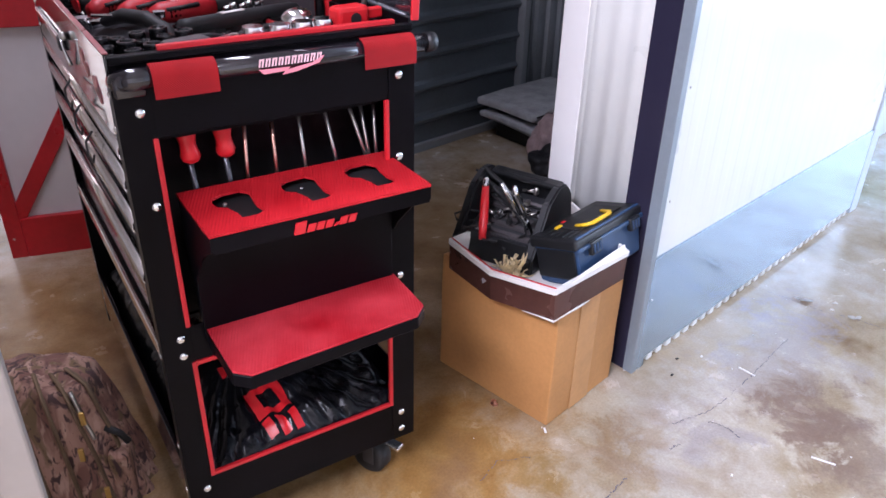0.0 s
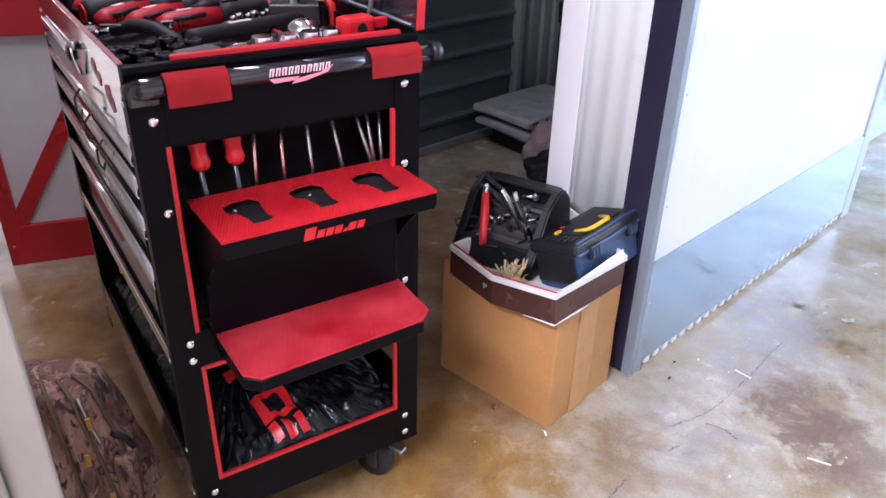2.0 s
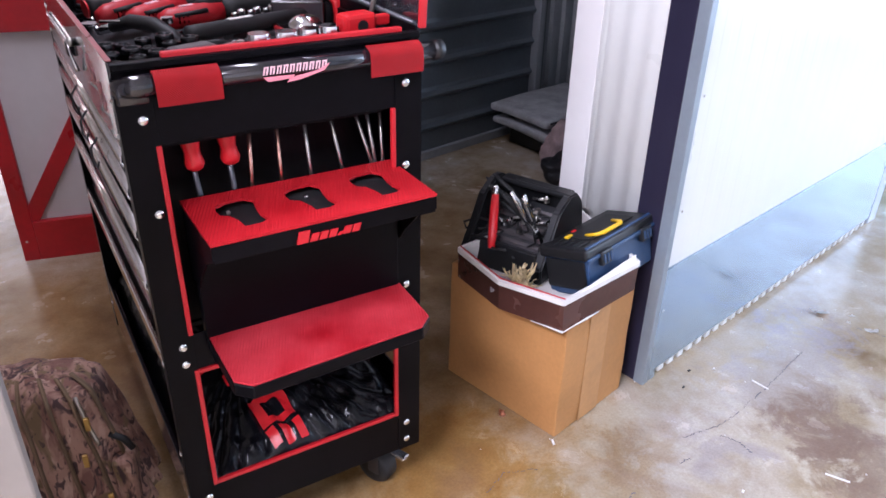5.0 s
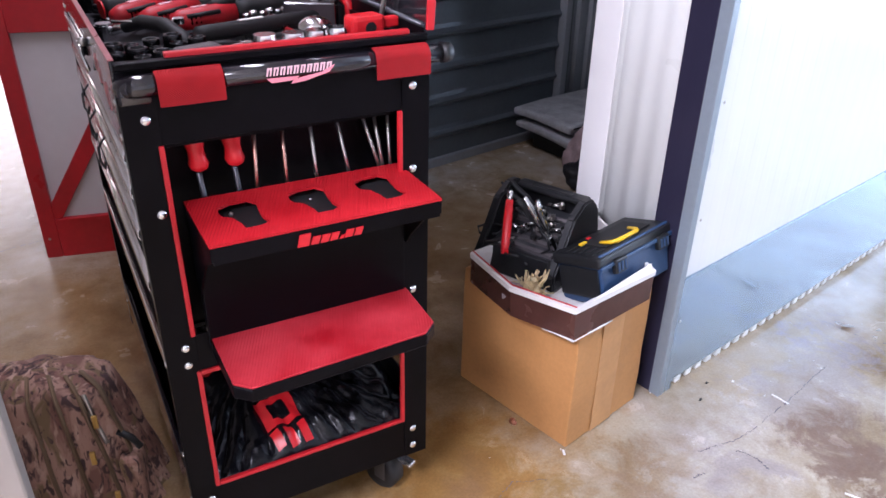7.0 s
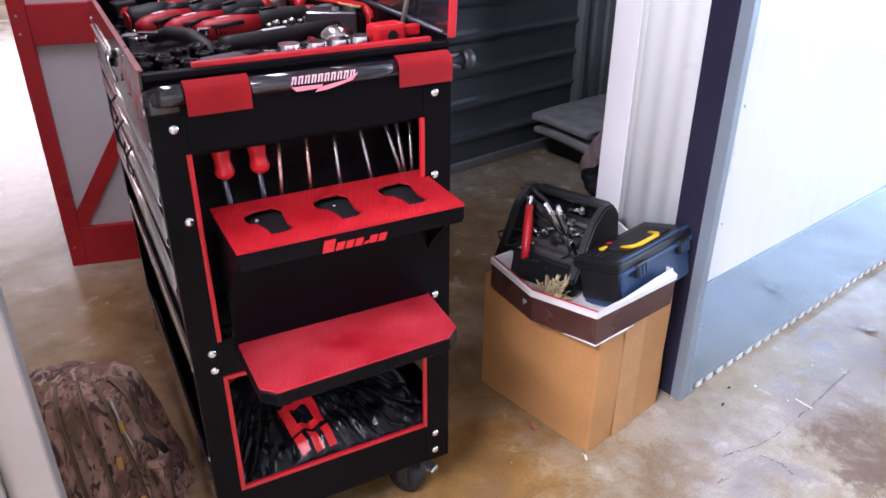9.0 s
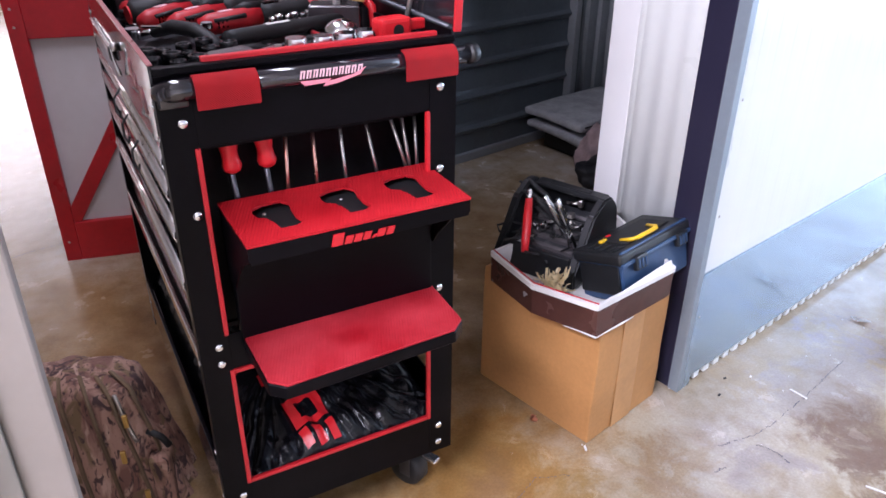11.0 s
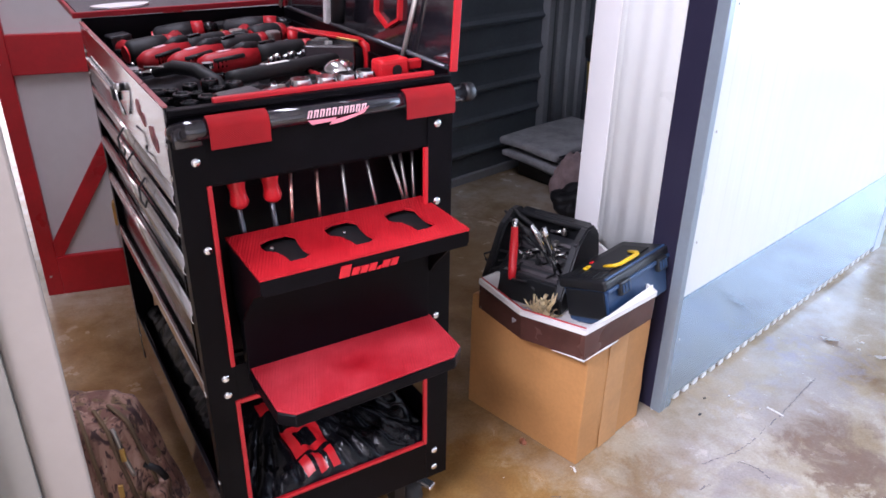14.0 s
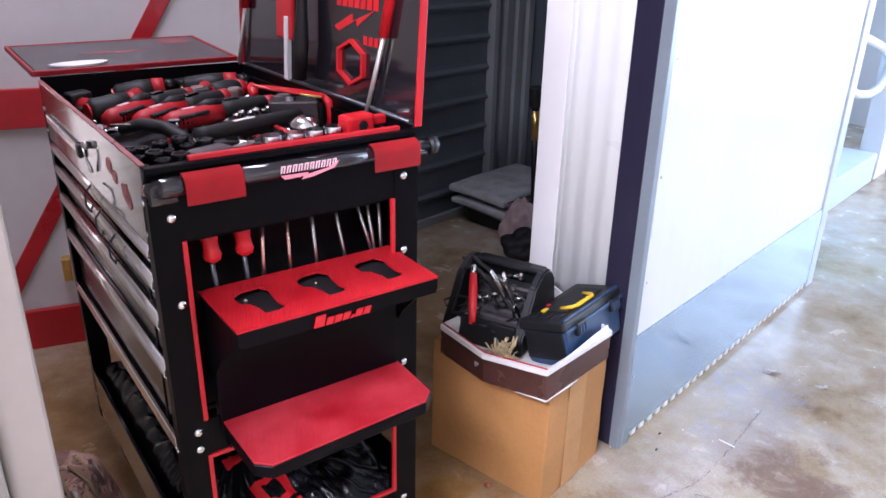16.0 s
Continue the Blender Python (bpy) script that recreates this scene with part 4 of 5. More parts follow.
part("clip", box(0.062, 0.098, 0.001, 0.086, 0.110, 0.008, 0.002), YELLOW, tb, "small yellow clip")
part("clip", box(0.108, 0.112, 0.001, 0.122, 0.122, 0.007, 0.002), RED_PLASTIC, tb, "small red clip")
for x in (0.055, 0.245):
    lt = part("latch", box(x, -0.010, -0.058, x + 0.048, 0.006, -0.020, 0.004), PLASTIC, tb, "black latch")
    for k in range(3):
        part("latch_rib", box(x + 0.006 + k * 0.014, -0.013, -0.052, x + 0.012 + k * 0.014, -0.008, -0.028, 0.001), NAVY, lt)
# open black tool caddy full of small tools
CD = pose(0.988, 0.292, 0.40, 0, 0, -66) @ Matrix.Diagonal((0.82, 1.15, 1.0, 1))
cd = thing("tool_caddy", "open black plastic tool caddy with rounded cheeks", "tool caddy", CD)
CHEEK = [(-0.10, 0.0), (0.10, 0.0), (0.105, 0.10), (0.090, 0.175), (0.055, 0.212), (0.020, 0.215), (-0.030, 0.185), (-0.075, 0.10), (-0.105, 0.05)]
for x in (-0.155, 0.125):
    part("cheek", prism(CHEEK, 0.030, Matrix(((0, 0, 1, x), (1, 0, 0, 0), (0, 1, 0, 0), (0, 0, 0, 1))), 0.006, seg=2), PLASTIC, cd, "rounded black cheek", smooth=False)
part("back_panel", box(-0.125, 0.070, 0.0, 0.125, 0.082, 0.185, 0.003), PLASTIC, cd)
part("top_bar", box(-0.13, 0.040, 0.188, 0.13, 0.080, 0.204, 0.006), PLASTIC, cd, "flat black carry bar")
part("grip_slot", box(-0.075, 0.050, 0.202, 0.075, 0.070, 0.206, 0.002), RUBBER, cd, "dark rubber hand slot")
part("shelf", prism([(-0.085, 0.03), (0.07, 0.13), (0.07, 0.14), (-0.085, 0.04)], 0.25, Matrix(((0, 0, 1, -0.125), (1, 0, 0, 0), (0, 1, 0, 0), (0, 0, 0, 1)))), mat("charcoal_plastic", (0.035, 0.036, 0.040), 0.42, vary=0.25, bump=0.12, bump_scale=700), cd, "sloping charcoal inner shelf")
part("front_lip", box(-0.125, -0.096, 0.0, 0.125, -0.084, 0.085, 0.003), PLASTIC, cd)
for k in range(5):
    part("rib", prism([(-0.05 + k * 0.022, 0.063 + k * 0.0142), (-0.040 + k * 0.022, 0.069 + k * 0.0142), (-0.042 + k * 0.022, 0.077 + k * 0.0142), (-0.050 + k * 0.022, 0.072 + k * 0.0142)], 0.20, Matrix(((0, 0, 1, -0.10), (1, 0, 0, 0), (0, 1, 0, 0), (0, 0, 0, 1)))), MAT_GREY, cd)


def pliers(m, grip, length, name, label):
    t = thing(name, label, "pliers", m)
    for s in (-1, 1):
        part("grip", tube([(0.004 * s, 0, 0), (0.016 * s, length * 0.25, 0), (0.018 * s, length * 0.55, 0), (0.026 * s, length * 0.72, 0)], [0.004, 0.007, 0.0075, 0.006], 8), grip, t, smooth=True)
    part("jaw", prism([(-0.012, 0.004), (0.012, 0.004), (0.010, -0.02), (0.004, -length * 0.32), (-0.004, -length * 0.32), (-0.010, -0.02)], 0.010, pose(0, 0, -0.005), 0.001), STEEL, t, "steel jaws")
    part("pivot", rod((0, 0, -0.007), (0, 0, 0.007), 0.007, sides=10), DULL, t)
    return t


ch = thing("cutter_handle", "red-handled cutter leaning inside the caddy", "hand tool")
part("handle", tube([(0.868, 0.268, 0.47), (0.880, 0.283, 0.50), (0.905, 0.315, 0.555), (0.922, 0.338, 0.592)], [0.010, 0.012, 0.0125, 0.010], 10, flat=0.7), RED_PLASTIC, ch, "red handle", smooth=True)
part("tip", tube([(0.920, 0.336, 0.590), (0.930, 0.348, 0.606), (0.934, 0.350, 0.612)], [0.009, 0.009, 0.005], 8), STEEL, ch, "bright tip", smooth=True)
pliers(CD @ pose(0.045, -0.02, 0.125, 55, 10, 160), RUBBER, 0.16, "pliers", "grey steel pliers lying on the caddy's shelf")
pliers(CD @ pose(0.088, -0.055, 0.130, 62, 6, 172), STEEL, 0.19, "pliers", "long bright steel pliers standing against the caddy's cheek")
pliers(CD @ pose(-0.03, 0.02, 0.155, 35, -8, 105), RUBBER, 0.15, "pliers", "black-handled pliers lying across the caddy")
random.seed(7)
for k in range(20):
    x, y = random.uniform(-0.10, 0.10), random.uniform(-0.04, 0.05)
    z = 0.083 + (y + 0.085) * 0.64
    a, ln = random.uniform(-1.2, 1.2), random.uniform(0.03, 0.08)
    w = thing("wrench", "small steel tool lying in the black caddy", "hand tool", CD, group="small tools in the caddy")
    p, q = Vector((x - ln / 2 * math.cos(a), y - ln / 4 * math.sin(a), z - ln / 4 * math.sin(a) * 0.6)), Vector((x + ln / 2 * math.cos(a), y + ln / 4 * math.sin(a), z + ln / 4 * math.sin(a) * 0.6))
    part("shaft", rod(p, q, 0.0038, sides=8), (STEEL, DULL, RUBBER)[k % 3], w, smooth=True)
    part("head", rod(q - Vector((0, 0, 0.006)), q + Vector((0, 0, 0.006)), 0.009, sides=10), (STEEL, DULL, RUBBER)[k % 3], w)
for k in range(4):
    c = thing("cable", "loose black cable tangled in the caddy", "cable", CD, group="cables in the caddy")
    pts = [(-0.13 + 0.06 * k + 0.05 * math.sin(i * 1.1 + k), -0.10 + 0.03 * math.sin(i * 0.9 + 2 * k) + 0.012 * i, 0.06 + 0.035 * math.sin(i * 0.8 + k) + 0.010 * i) for i in range(11)]
    part("cord", tube(pts, 0.0035, 8), RUBBER, c, smooth=True)
# torn straw-coloured paper in the tray: twisted strips springing from one heap
cp = thing("crumpled_paper", "torn and crumpled straw-coloured paper lying in the brown carton", "paper", pose(0.862, 0.118, 0.418))
rnd = random.Random(31)
for k in range(26):
    a, up, ln = rnd.uniform(0, 6.28), rnd.uniform(0.3, 1.4), rnd.uniform(0.03, 0.065)
    d = Vector((math.cos(a) * math.cos(up), math.sin(a) * math.cos(up), math.sin(up)))
    b = bmesh.new()
    side = d.cross(Vector((0.3, 0.2, 0.9))).normalized()
    base = Vector((rnd.uniform(-0.018, 0.018), rnd.uniform(-0.018, 0.018), rnd.uniform(0.008, 0.03)))
    rows = []
    for i in range(6):
        p = base + d * ln * i / 5 + Vector((rnd.uniform(-1, 1), rnd.uniform(-1, 1), rnd.uniform(-0.4, 0.6))) * 0.006
        w = (0.011 - 0.0014 * i) * rnd.uniform(0.6, 1.2)
        sd = (side + Vector((rnd.uniform(-1, 1), rnd.uniform(-1, 1), rnd.uniform(-1, 1))) * 0.5).normalized()
        rows.append([b.verts.new(p + sd * w), b.verts.new(p + d.cross(sd) * 0.003), b.verts.new(p - sd * w)])
    for u, v in zip(rows, rows[1:]):
        for q in (0, 1):
            b.faces.new((u[q], u[q + 1], v[q + 1], v[q]))
    bmesh.ops.solidify(b, geom=b.faces[:], thickness=0.0008)
    part("strip", b, GOLD_FOIL, cp)
b = bmesh.new()
bmesh.ops.create_icosphere(b, subdivisions=3, radius=0.05)
for v in b.verts:
    v.co *= 0.8 + 0.5 * noise.noise(v.co * 30)
    v.co.z *= 0.5
solid("rag", b, mat("grey_rag_cloth", (0.32, 0.30, 0.31), 0.9, vary=0.3, scale=40), "crumpled grey rag lying in the brown carton", "rag", pose(0.845, 0.155, 0.416))

# ---- bay behind: blankets, sack, pole ----
def blanket(m, w, d, h, label):
    t = thing("folded_blanket", label, "blanket", m, group="folded blankets")
    b = box(-w / 2, -d / 2, 0, w / 2, d / 2, h, h * 0.35, seg=3)
    bmesh.ops.subdivide_edges(b, edges=b.edges[:], cuts=2, use_grid_fill=True)
    for v in b.verts:
        v.co.z += 0.012 * noise.noise(v.co * 7)
        v.co.x += 0.01 * noise.noise(v.co * 9 + Vector((5, 0, 0)))
    part("fold", b, BLANKET, t, smooth=True)
    part("hem", tube([(-w / 2 + 0.03, -d / 2 - 0.002, h * 0.5), (0, -d / 2 - 0.004, h * 0.46), (w / 2 - 0.03, -d / 2 - 0.002, h * 0.5)], 0.004, 6), RUBBER, t, "dark hem")


crate = solid("storage_crate", box(-0.20, -0.2, 0, 0.30, 0.16, 0.10, 0.01), PLASTIC, "low black plastic crate under the blankets", "crate", WALL @ pose(1.42, 1.53, 0, 0, 0, -4))
for x, y, zz, yaw, w, h, lb in ((1.40, 1.50, 0.100, -8, 0.50, 0.034, "folded grey felt blanket on a low crate"), (1.37, 1.50, 0.133, -4, 0.55, 0.038, "folded grey felt blanket on top of another"),
                                (1.43, 1.51, 0.170, -9, 0.50, 0.030, "folded grey felt blanket on top of another"), (1.38, 1.52, 0.199, -2, 0.58, 0.046, "top grey felt blanket with a dark hem")):
    blanket(WALL @ pose(x, y, zz, 0, 0, yaw), w, 0.40, h, lb)
def lump(name, m, size, material, label, cat, seed):
    b = bmesh.new()
    bmesh.ops.create_icosphere(b, subdivisions=4, radius=1)
    for v in b.verts:
        k = 1 + 0.22 * noise.noise(v.co * 1.6 + Vector((seed, 0, 0))) + 0.10 * noise.noise(v.co * 4 + Vector((0, seed, 0)))
        v.co = Vector((v.co.x * size[0] * k, v.co.y * size[1] * k, max(0, (v.co.z + 0.72)) * size[2] * k * 0.6))
    return solid(name, b, material, label, cat, m, smooth=True)


DARK_CLOTH = mat("black_nylon", (0.005, 0.005, 0.007), 0.6, vary=0.3, scale=20, bump=0.3, bump_scale=60)
lump("duffel_bag", pose(2.08, 1.38, 0), (0.12, 0.10, 0.13), DARK_CLOTH, "slumped black nylon bag on the floor", "bag", 3)
lump("cloth", pose(2.16, 1.50, 0), (0.11, 0.09, 0.23), PINK_CLOTH, "dusty pink cloth heaped beside the blankets", "cloth", 8)
pole = thing("pole", "upright black pole with a thick black head", "pole", WALL @ pose(1.285, 1.27, 0, 0, -5, 0))
part("shaft", rod((0, 0, 0), (0, 0, 0.72), 0.018, sides=14), PLASTIC, pole, smooth=True)
part("head", rod((0, 0, 0.72), (0, 0, 0.82), 0.032, sides=16, bevel=0.004), PLASTIC, pole)
part("sleeve", rod((0, 0, 0.55), (0, 0, 0.70), 0.021, sides=14), BRASS, pole, "brass-coloured sleeve", smooth=True)

# ---- red and white barn-style door behind the cart ----
BARN = pose(-0.232, 1.772, 0, 0, 0, -12.5)
barn = thing("barn_door", "white barn-style door with red boards and a diagonal brace", "door", BARN)
part("panel", box(0.004, 0.0, 0.0, 1.20, 0.030, 2.15, 0.002), BOARD, barn, "pale grey board")
for n, q in (("stile", (0.0, 0.056, 0.0, 2.15)), ("stile", (1.144, 1.20, 0.0, 2.15)), ("bottom_rail", (0.056, 1.144, 0.0, 0.158)), ("middle_rail", (0.056, 1.144, 0.850, 0.985)), ("top_rail", (0.056, 1.144, 2.0, 2.15))):
    part(n, box(q[0], -0.024, q[2], q[1], 0.0, q[3], 0.003), BARN_RED, barn, "red painted board")
for z0, z1 in ((0.158, 0.850), (0.985, 2.0)):
    s = 1.60
    xa, xb = 0.016 + (z0 - 0.158) / s, 0.016 + (z1 - 0.158) / s
    hw = 0.066
    part("brace", prism([(xa - 0.0, z0), (xa + hw, z0), (xb + hw, z1), (xb, z1)], 0.018, Matrix(((1, 0, 0, 0), (0, 0, -1, -0.0), (0, 1, 0, 0), (0, 0, 0, 1))), 0.002), BARN_RED, barn, "red diagonal brace")
lat = part("latch", box(0.285, -0.045, 0.27, 0.315, -0.0, 0.36, 0.004), BRASS, barn, "brass latch")
part("bolt", rod((0.30, -0.05, 0.315), (0.30, -0.02, 0.315), 0.010, sides=10), BRASS, lat)
for z in (0.08, 0.89, 0.95, 1.3):
    part("screw", ball((0.022, -0.024, z), 0.005, squash=(1, 0.5, 1), u=8, v=6), DULL, barn)

# ---- camouflage bag ----
BAG = pose(-0.240, 0.425, 0, 0, 0, -16)
bag = thing("camouflage_bag", "upright woodland camouflage backpack with olive piping and brass zips", "backpack", BAG)
def bag_at(a, f):
    """A point of the bag's skin: a the angle round it, f from base to top."""
    w = 0.188 - 0.045 * f - 0.03 * max(0, f - 0.92) / 0.08
    d = 0.115 - 0.035 * f - 0.03 * max(0, f - 0.92) / 0.08
    c, s = math.cos(a), math.sin(a)
    k = (abs(c) ** 3.2 + abs(s) ** 3.2) ** (-1 / 3.2)
    k *= 1 + 0.05 * math.cos(a * 12 + 1.5 * f) + 0.06 * noise.noise((c * 1.5, s * 1.5, f * 3))
    z = 0.362 * f - 0.02 * max(0, f - 0.9) * 10 * (abs(c) ** 2)
    return Vector((w * c * k + 0.012 - 0.062 * f, d * s * k + 0.02 * f, z + 0.012 * noise.noise((c * 2, s * 2, 7)) * f))


b = bmesh.new()
rings = []
for j in range(26):
    f = j / 25
    rings.append([b.verts.new(bag_at(2 * math.pi * i / 72, f)) for i in range(72)])
for a, c in zip(rings, rings[1:]):
    for i in range(72):
        b.faces.new((a[i], a[(i + 1) % 72], c[(i + 1) % 72], c[i]))
top = b.verts.new((-0.05, 0.02, 0.369))
for i in range(72):
    b.faces.new((rings[-1][i], rings[-1][(i + 1) % 72], top))
part("body", b, CAMO, bag, smooth=True)
for a in (205, 238, 262, 282, 300, 318):
    part("piping", tube([bag_at(math.radians(a + 9 * f), f) * 1.0 + Vector((0, -0.002 + 0.010 * max(0, f - 0.93) * 14, 0.004 * max(0, f - 0.9) * 10)) for f in [k / 20 for k in range(21)]], 0.0105, 8, flat=0.4), OLIVE, bag, "olive piping", smooth=True)
for a, f in ((297, 0.50), (300, 0.18), (312, 0.72)):
    p = bag_at(math.radians(a), f)
    zp = part("zip_pull", box(p.x - 0.006, p.y - 0.014, p.z - 0.02, p.x + 0.006, p.y - 0.006, p.z + 0.016, 0.002), BRASS, bag, "brass zip pull")
part("zip", tube([bag_at(math.radians(308 + 4 * f), f) + Vector((0.002, -0.004, 0)) for f in [0.55 + k * 0.04 for k in range(10)]], 0.005, 6), DULL, bag, "bright zip", smooth=True)
part("pocket", box(0.115, -0.105, 0.01, 0.165, -0.02, 0.16, 0.016, seg=3), CAMO, bag, "camouflage side pocket")
part("strap", tube([(0.12, -0.06, 0.215), (0.15, -0.07, 0.200), (0.165, -0.07, 0.17)], 0.008, 8), RUBBER, bag, "black strap end", smooth=True)

# ---- near wall end with white casing ----
solid("wall_near", box(-4.0, -0.300, 0, -0.345, -0.20, 3.0), WHITE, "plain white painted wall", "wall", kind="structure")
# off-white casing, its colour darkened to dim the face under tube_light_a
CASING = mat("dimmed_white_casing", (0.26, 0.228, 0.20), 0.5, vary=0.05)
solid("trim_near", box(-0.318, -0.312, 0, -0.260, -0.255, 3.0, 0.004), CASING, "smooth off-white corner casing, dimmed in its colour", "trim", kind="structure")
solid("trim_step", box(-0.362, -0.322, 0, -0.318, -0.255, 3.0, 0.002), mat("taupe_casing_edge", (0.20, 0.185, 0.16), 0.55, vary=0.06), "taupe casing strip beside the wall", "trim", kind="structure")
solid("wall_near_face", box(-1.6, -0.345, 0, -0.362, -0.300, 3.0, 0.003), WHITE, "white boarded wall face", "wall", kind="structure")

# ---- stair foot beyond the panel ----
stair = thing("staircase", "white painted stair foot with tubular handrail", "stairs", WALL)
# the white steps carry the blue daylight tint in their colour
part("plinth", box(2.1, 0.27, 0, 3.80, 1.25, 0.20, 0.006), DAYLIGHT_BLUE, stair, "white painted first step")
part("step", box(2.1, 0.62, 0.20, 3.80, 1.25, 0.40, 0.006), DAYLIGHT_BLUE, stair)
part("stringer", prism([(2.75, 0.38), (2.75, 0.90), (2.85, 0.90), (3.80, 0.44), (3.80, 0.38)], 0.05, Matrix(((1, 0, 0, 0), (0, 0, 1, 0.62), (0, 1, 0, 0), (0, 0, 0, 1)))), DAYLIGHT_BLUE, stair)
loop = [(2.62, 0.34, 0.80), (3.01, 0.34, 0.72), (3.25, 0.34, 0.655), (3.50, 0.34, 0.625), (3.70, 0.34, 0.635), (3.82, 0.34, 0.70), (3.84, 0.34, 0.79), (3.74, 0.34, 0.86), (3.50, 0.34, 0.925), (3.13, 0.34, 1.0), (2.62, 0.34, 1.12)]
part("handrail", tube(loop, 0.026, 12), WHITE, stair, "white tubular handrail loop", smooth=True)
part("post", rod((2.62, 0.34, 0.20), (2.62, 0.34, 1.12), 0.022, sides=12), WHITE, stair, smooth=True)
solid("wall_stair", box(2.0, 1.25, 0, 6.0, 1.35, 3.0), DAYLIGHT_BLUE, "pale painted wall behind the stairs", "wall", WALL, kind="structure")
solid("wall_stair_side", box(3.86, 0.27, 0, 4.15, 0.40, 3.0), WHITE, "plain white painted wall", "wall", WALL, kind="structure")
solid("wall_east", box(6.62, -4.05, 2.9, 6.72, 2.5, 3.0), WHITE, "white lintel over the open hall end", "wall", kind="structure")
solid("wall_east_pier", box(6.62, 0.9, 0, 6.72, 2.5, 2.9), WHITE, "plain white wall pier", "wall", kind="structure")

# ---- floor marks and litter ----
def crack(pts, w, label):
    t = bmesh.new()
    rnd = random.Random(len(pts))
    a = [Vector((x, y, 0.0)) for x, y in pts]
    fine = []
    for p, q in zip(a, a[1:]):
        for k in range(14):
            fine.append(p.lerp(q, k / 14) + Vector((rnd.uniform(-1, 1), rnd.uniform(-1, 1), 0)) * 0.003)
    fine.append(a[-1])
    for p, q in zip(fine, fine[1:]):
        if rnd.random() < 0.86:
            d = (q - p).normalized()
            n = Vector((-d.y, d.x, 0)) * w * rnd.uniform(0.15, 0.7)
            vs = [t.verts.new(v + Vector((0, 0, 0.0012))) for v in (p - n, q - n, q + n, p + n)]
            t.faces.new(vs)
    solid("floor_crack", t, STAIN, label, "crack", kind="structure")


crack([(0.86, -0.302), (0.92, -0.287), (0.965, -0.276)], 0.0032, "short dark crack in the concrete floor")
crack([(1.14, -0.262), (1.16, -0.259), (1.178, -0.264)], 0.0026, "tiny dark scratch in the concrete floor")
crack([(1.225, -0.196), (1.273, -0.201), (1.345, -0.212), (1.433, -0.202), (1.635, -0.159), (1.717, -0.140), (1.80, -0.12), (1.871, -0.104)], 0.0022, "dark broken crack in the concrete floor")
crack([(1.318, -0.240), (1.333, -0.262), (1.345, -0.290), (1.340, -0.331)], 0.0028, "curved dark scratch in the concrete floor")
crack([(-1.4, 1.62), (-0.365, 1.893), (-0.1, 1.95)], 0.003, "thin joint in the concrete floor")
crack([(2.02, 0.25), (2.039, 0.197), (2.102, 0.024), (2.122, -0.053), (2.177, -0.149), (2.214, -0.251), (2.32, -0.55), (2.5, -1.1)], 0.0018, "thin hairline joint in the concrete floor")
crack([(0.62, -0.10), (0.713, -0.056), (0.80, -0.09)], 0.0016, "thin dark scratch in the stained concrete floor")
for x, y, a, ln, mt, lb in ((1.604, -0.148, -82, 0.055, PAPER, "small white paper sliver on the floor"), (0.898, -0.030, 65, 0.020, PAPER, "tiny white paper scrap on the floor"),
                            (1.467, 0.010, 0, 0.010, RUBBER, "tiny dark pebble on the floor"), (1.391, -0.039, 20, 0.012, RUBBER, "tiny dark pebble on the floor"),
                            (1.544, -0.022, 30, 0.010, PAPER, "tiny white paper scrap on the floor"), (1.207, -0.412, 30, 0.010, PAPER, "tiny white paper scrap on the floor"), (1.46, -0.505, -60, 0.06, PAPER, "thin white paper sliver on the floor")):
    solid("litter", box(-ln / 2, -0.003, 0, ln / 2, 0.003, 0.003, 0.001), mt, lb, "litter", pose(x, y, 0, 0, 0, a), group="litter on the floor")
rnd = random.Random(41)
for cx, cy, sz in ((2.129, 0.008, 0.030), (2.115, 0.035, 0.018), (2.169, -0.144, 0.024), (2.185, -0.155, 0.016), (2.15, -0.08, 0.012), (2.20, -0.06, 0.014)):
    b = bmesh.new()
    vs = [b.verts.new((sz * rnd.uniform(0.5, 1) * math.cos(k * 0.9), sz * 0.6 * rnd.uniform(0.5, 1) * math.sin(k * 0.9), rnd.uniform(0.002, 0.010))) for k in range(7)]
    c0 = b.verts.new((0, 0, 0.004))
    for k in range(7):
        b.faces.new((vs[k], vs[(k + 1) % 7], c0))
    bmesh.ops.solidify(b, geom=b.faces[:], thickness=0.001)
    solid("torn_scrap", b, PAPER, "torn white plastic scrap on the concrete floor", "litter", pose(cx, cy, 0.0015, 0, 0, rnd.uniform(0, 180)), group="torn scraps on the floor")
b = bmesh.new()
bmesh.ops.create_icosphere(b, subdivisions=2, radius=0.012)
for v in b.verts:
    v.co *= 0.8 + 0.7 * noise.noise(v.co * 120)
solid("foil_scrap", b, WARM, "small crumpled copper-coloured scrap on the floor", "litter", pose(0.840, 0.130, 0.008))

# crumbs and specks scattered on the floor
b = bmesh.new()
rnd = random.Random(5)
for k in range(34):
    x, y = rnd.uniform(0.6, 2.6), rnd.uniform(-0.75, 0.12)
    r = rnd.uniform(0.0012, 0.0032)
    box(-r, -r * 0.6, 0, r, r * 0.6, r * 0.8, 0, b, pose(x, y, 0.0, 0, 0, rnd.uniform(0, 180)))
solid("floor_crumbs", b, PAPER, "pale crumbs scattered over the concrete floor", "crumbs", kind="stuff")

# ---- tools in the open top of the cart ----
BED = 1.052
part("foam_insert", box(CX0 + 0.008, 0.020, 1.012, CX1 - 0.006, CY1 - 0.008, BED, 0.002), SHADOW_BOX, cart, "dark foam insert")


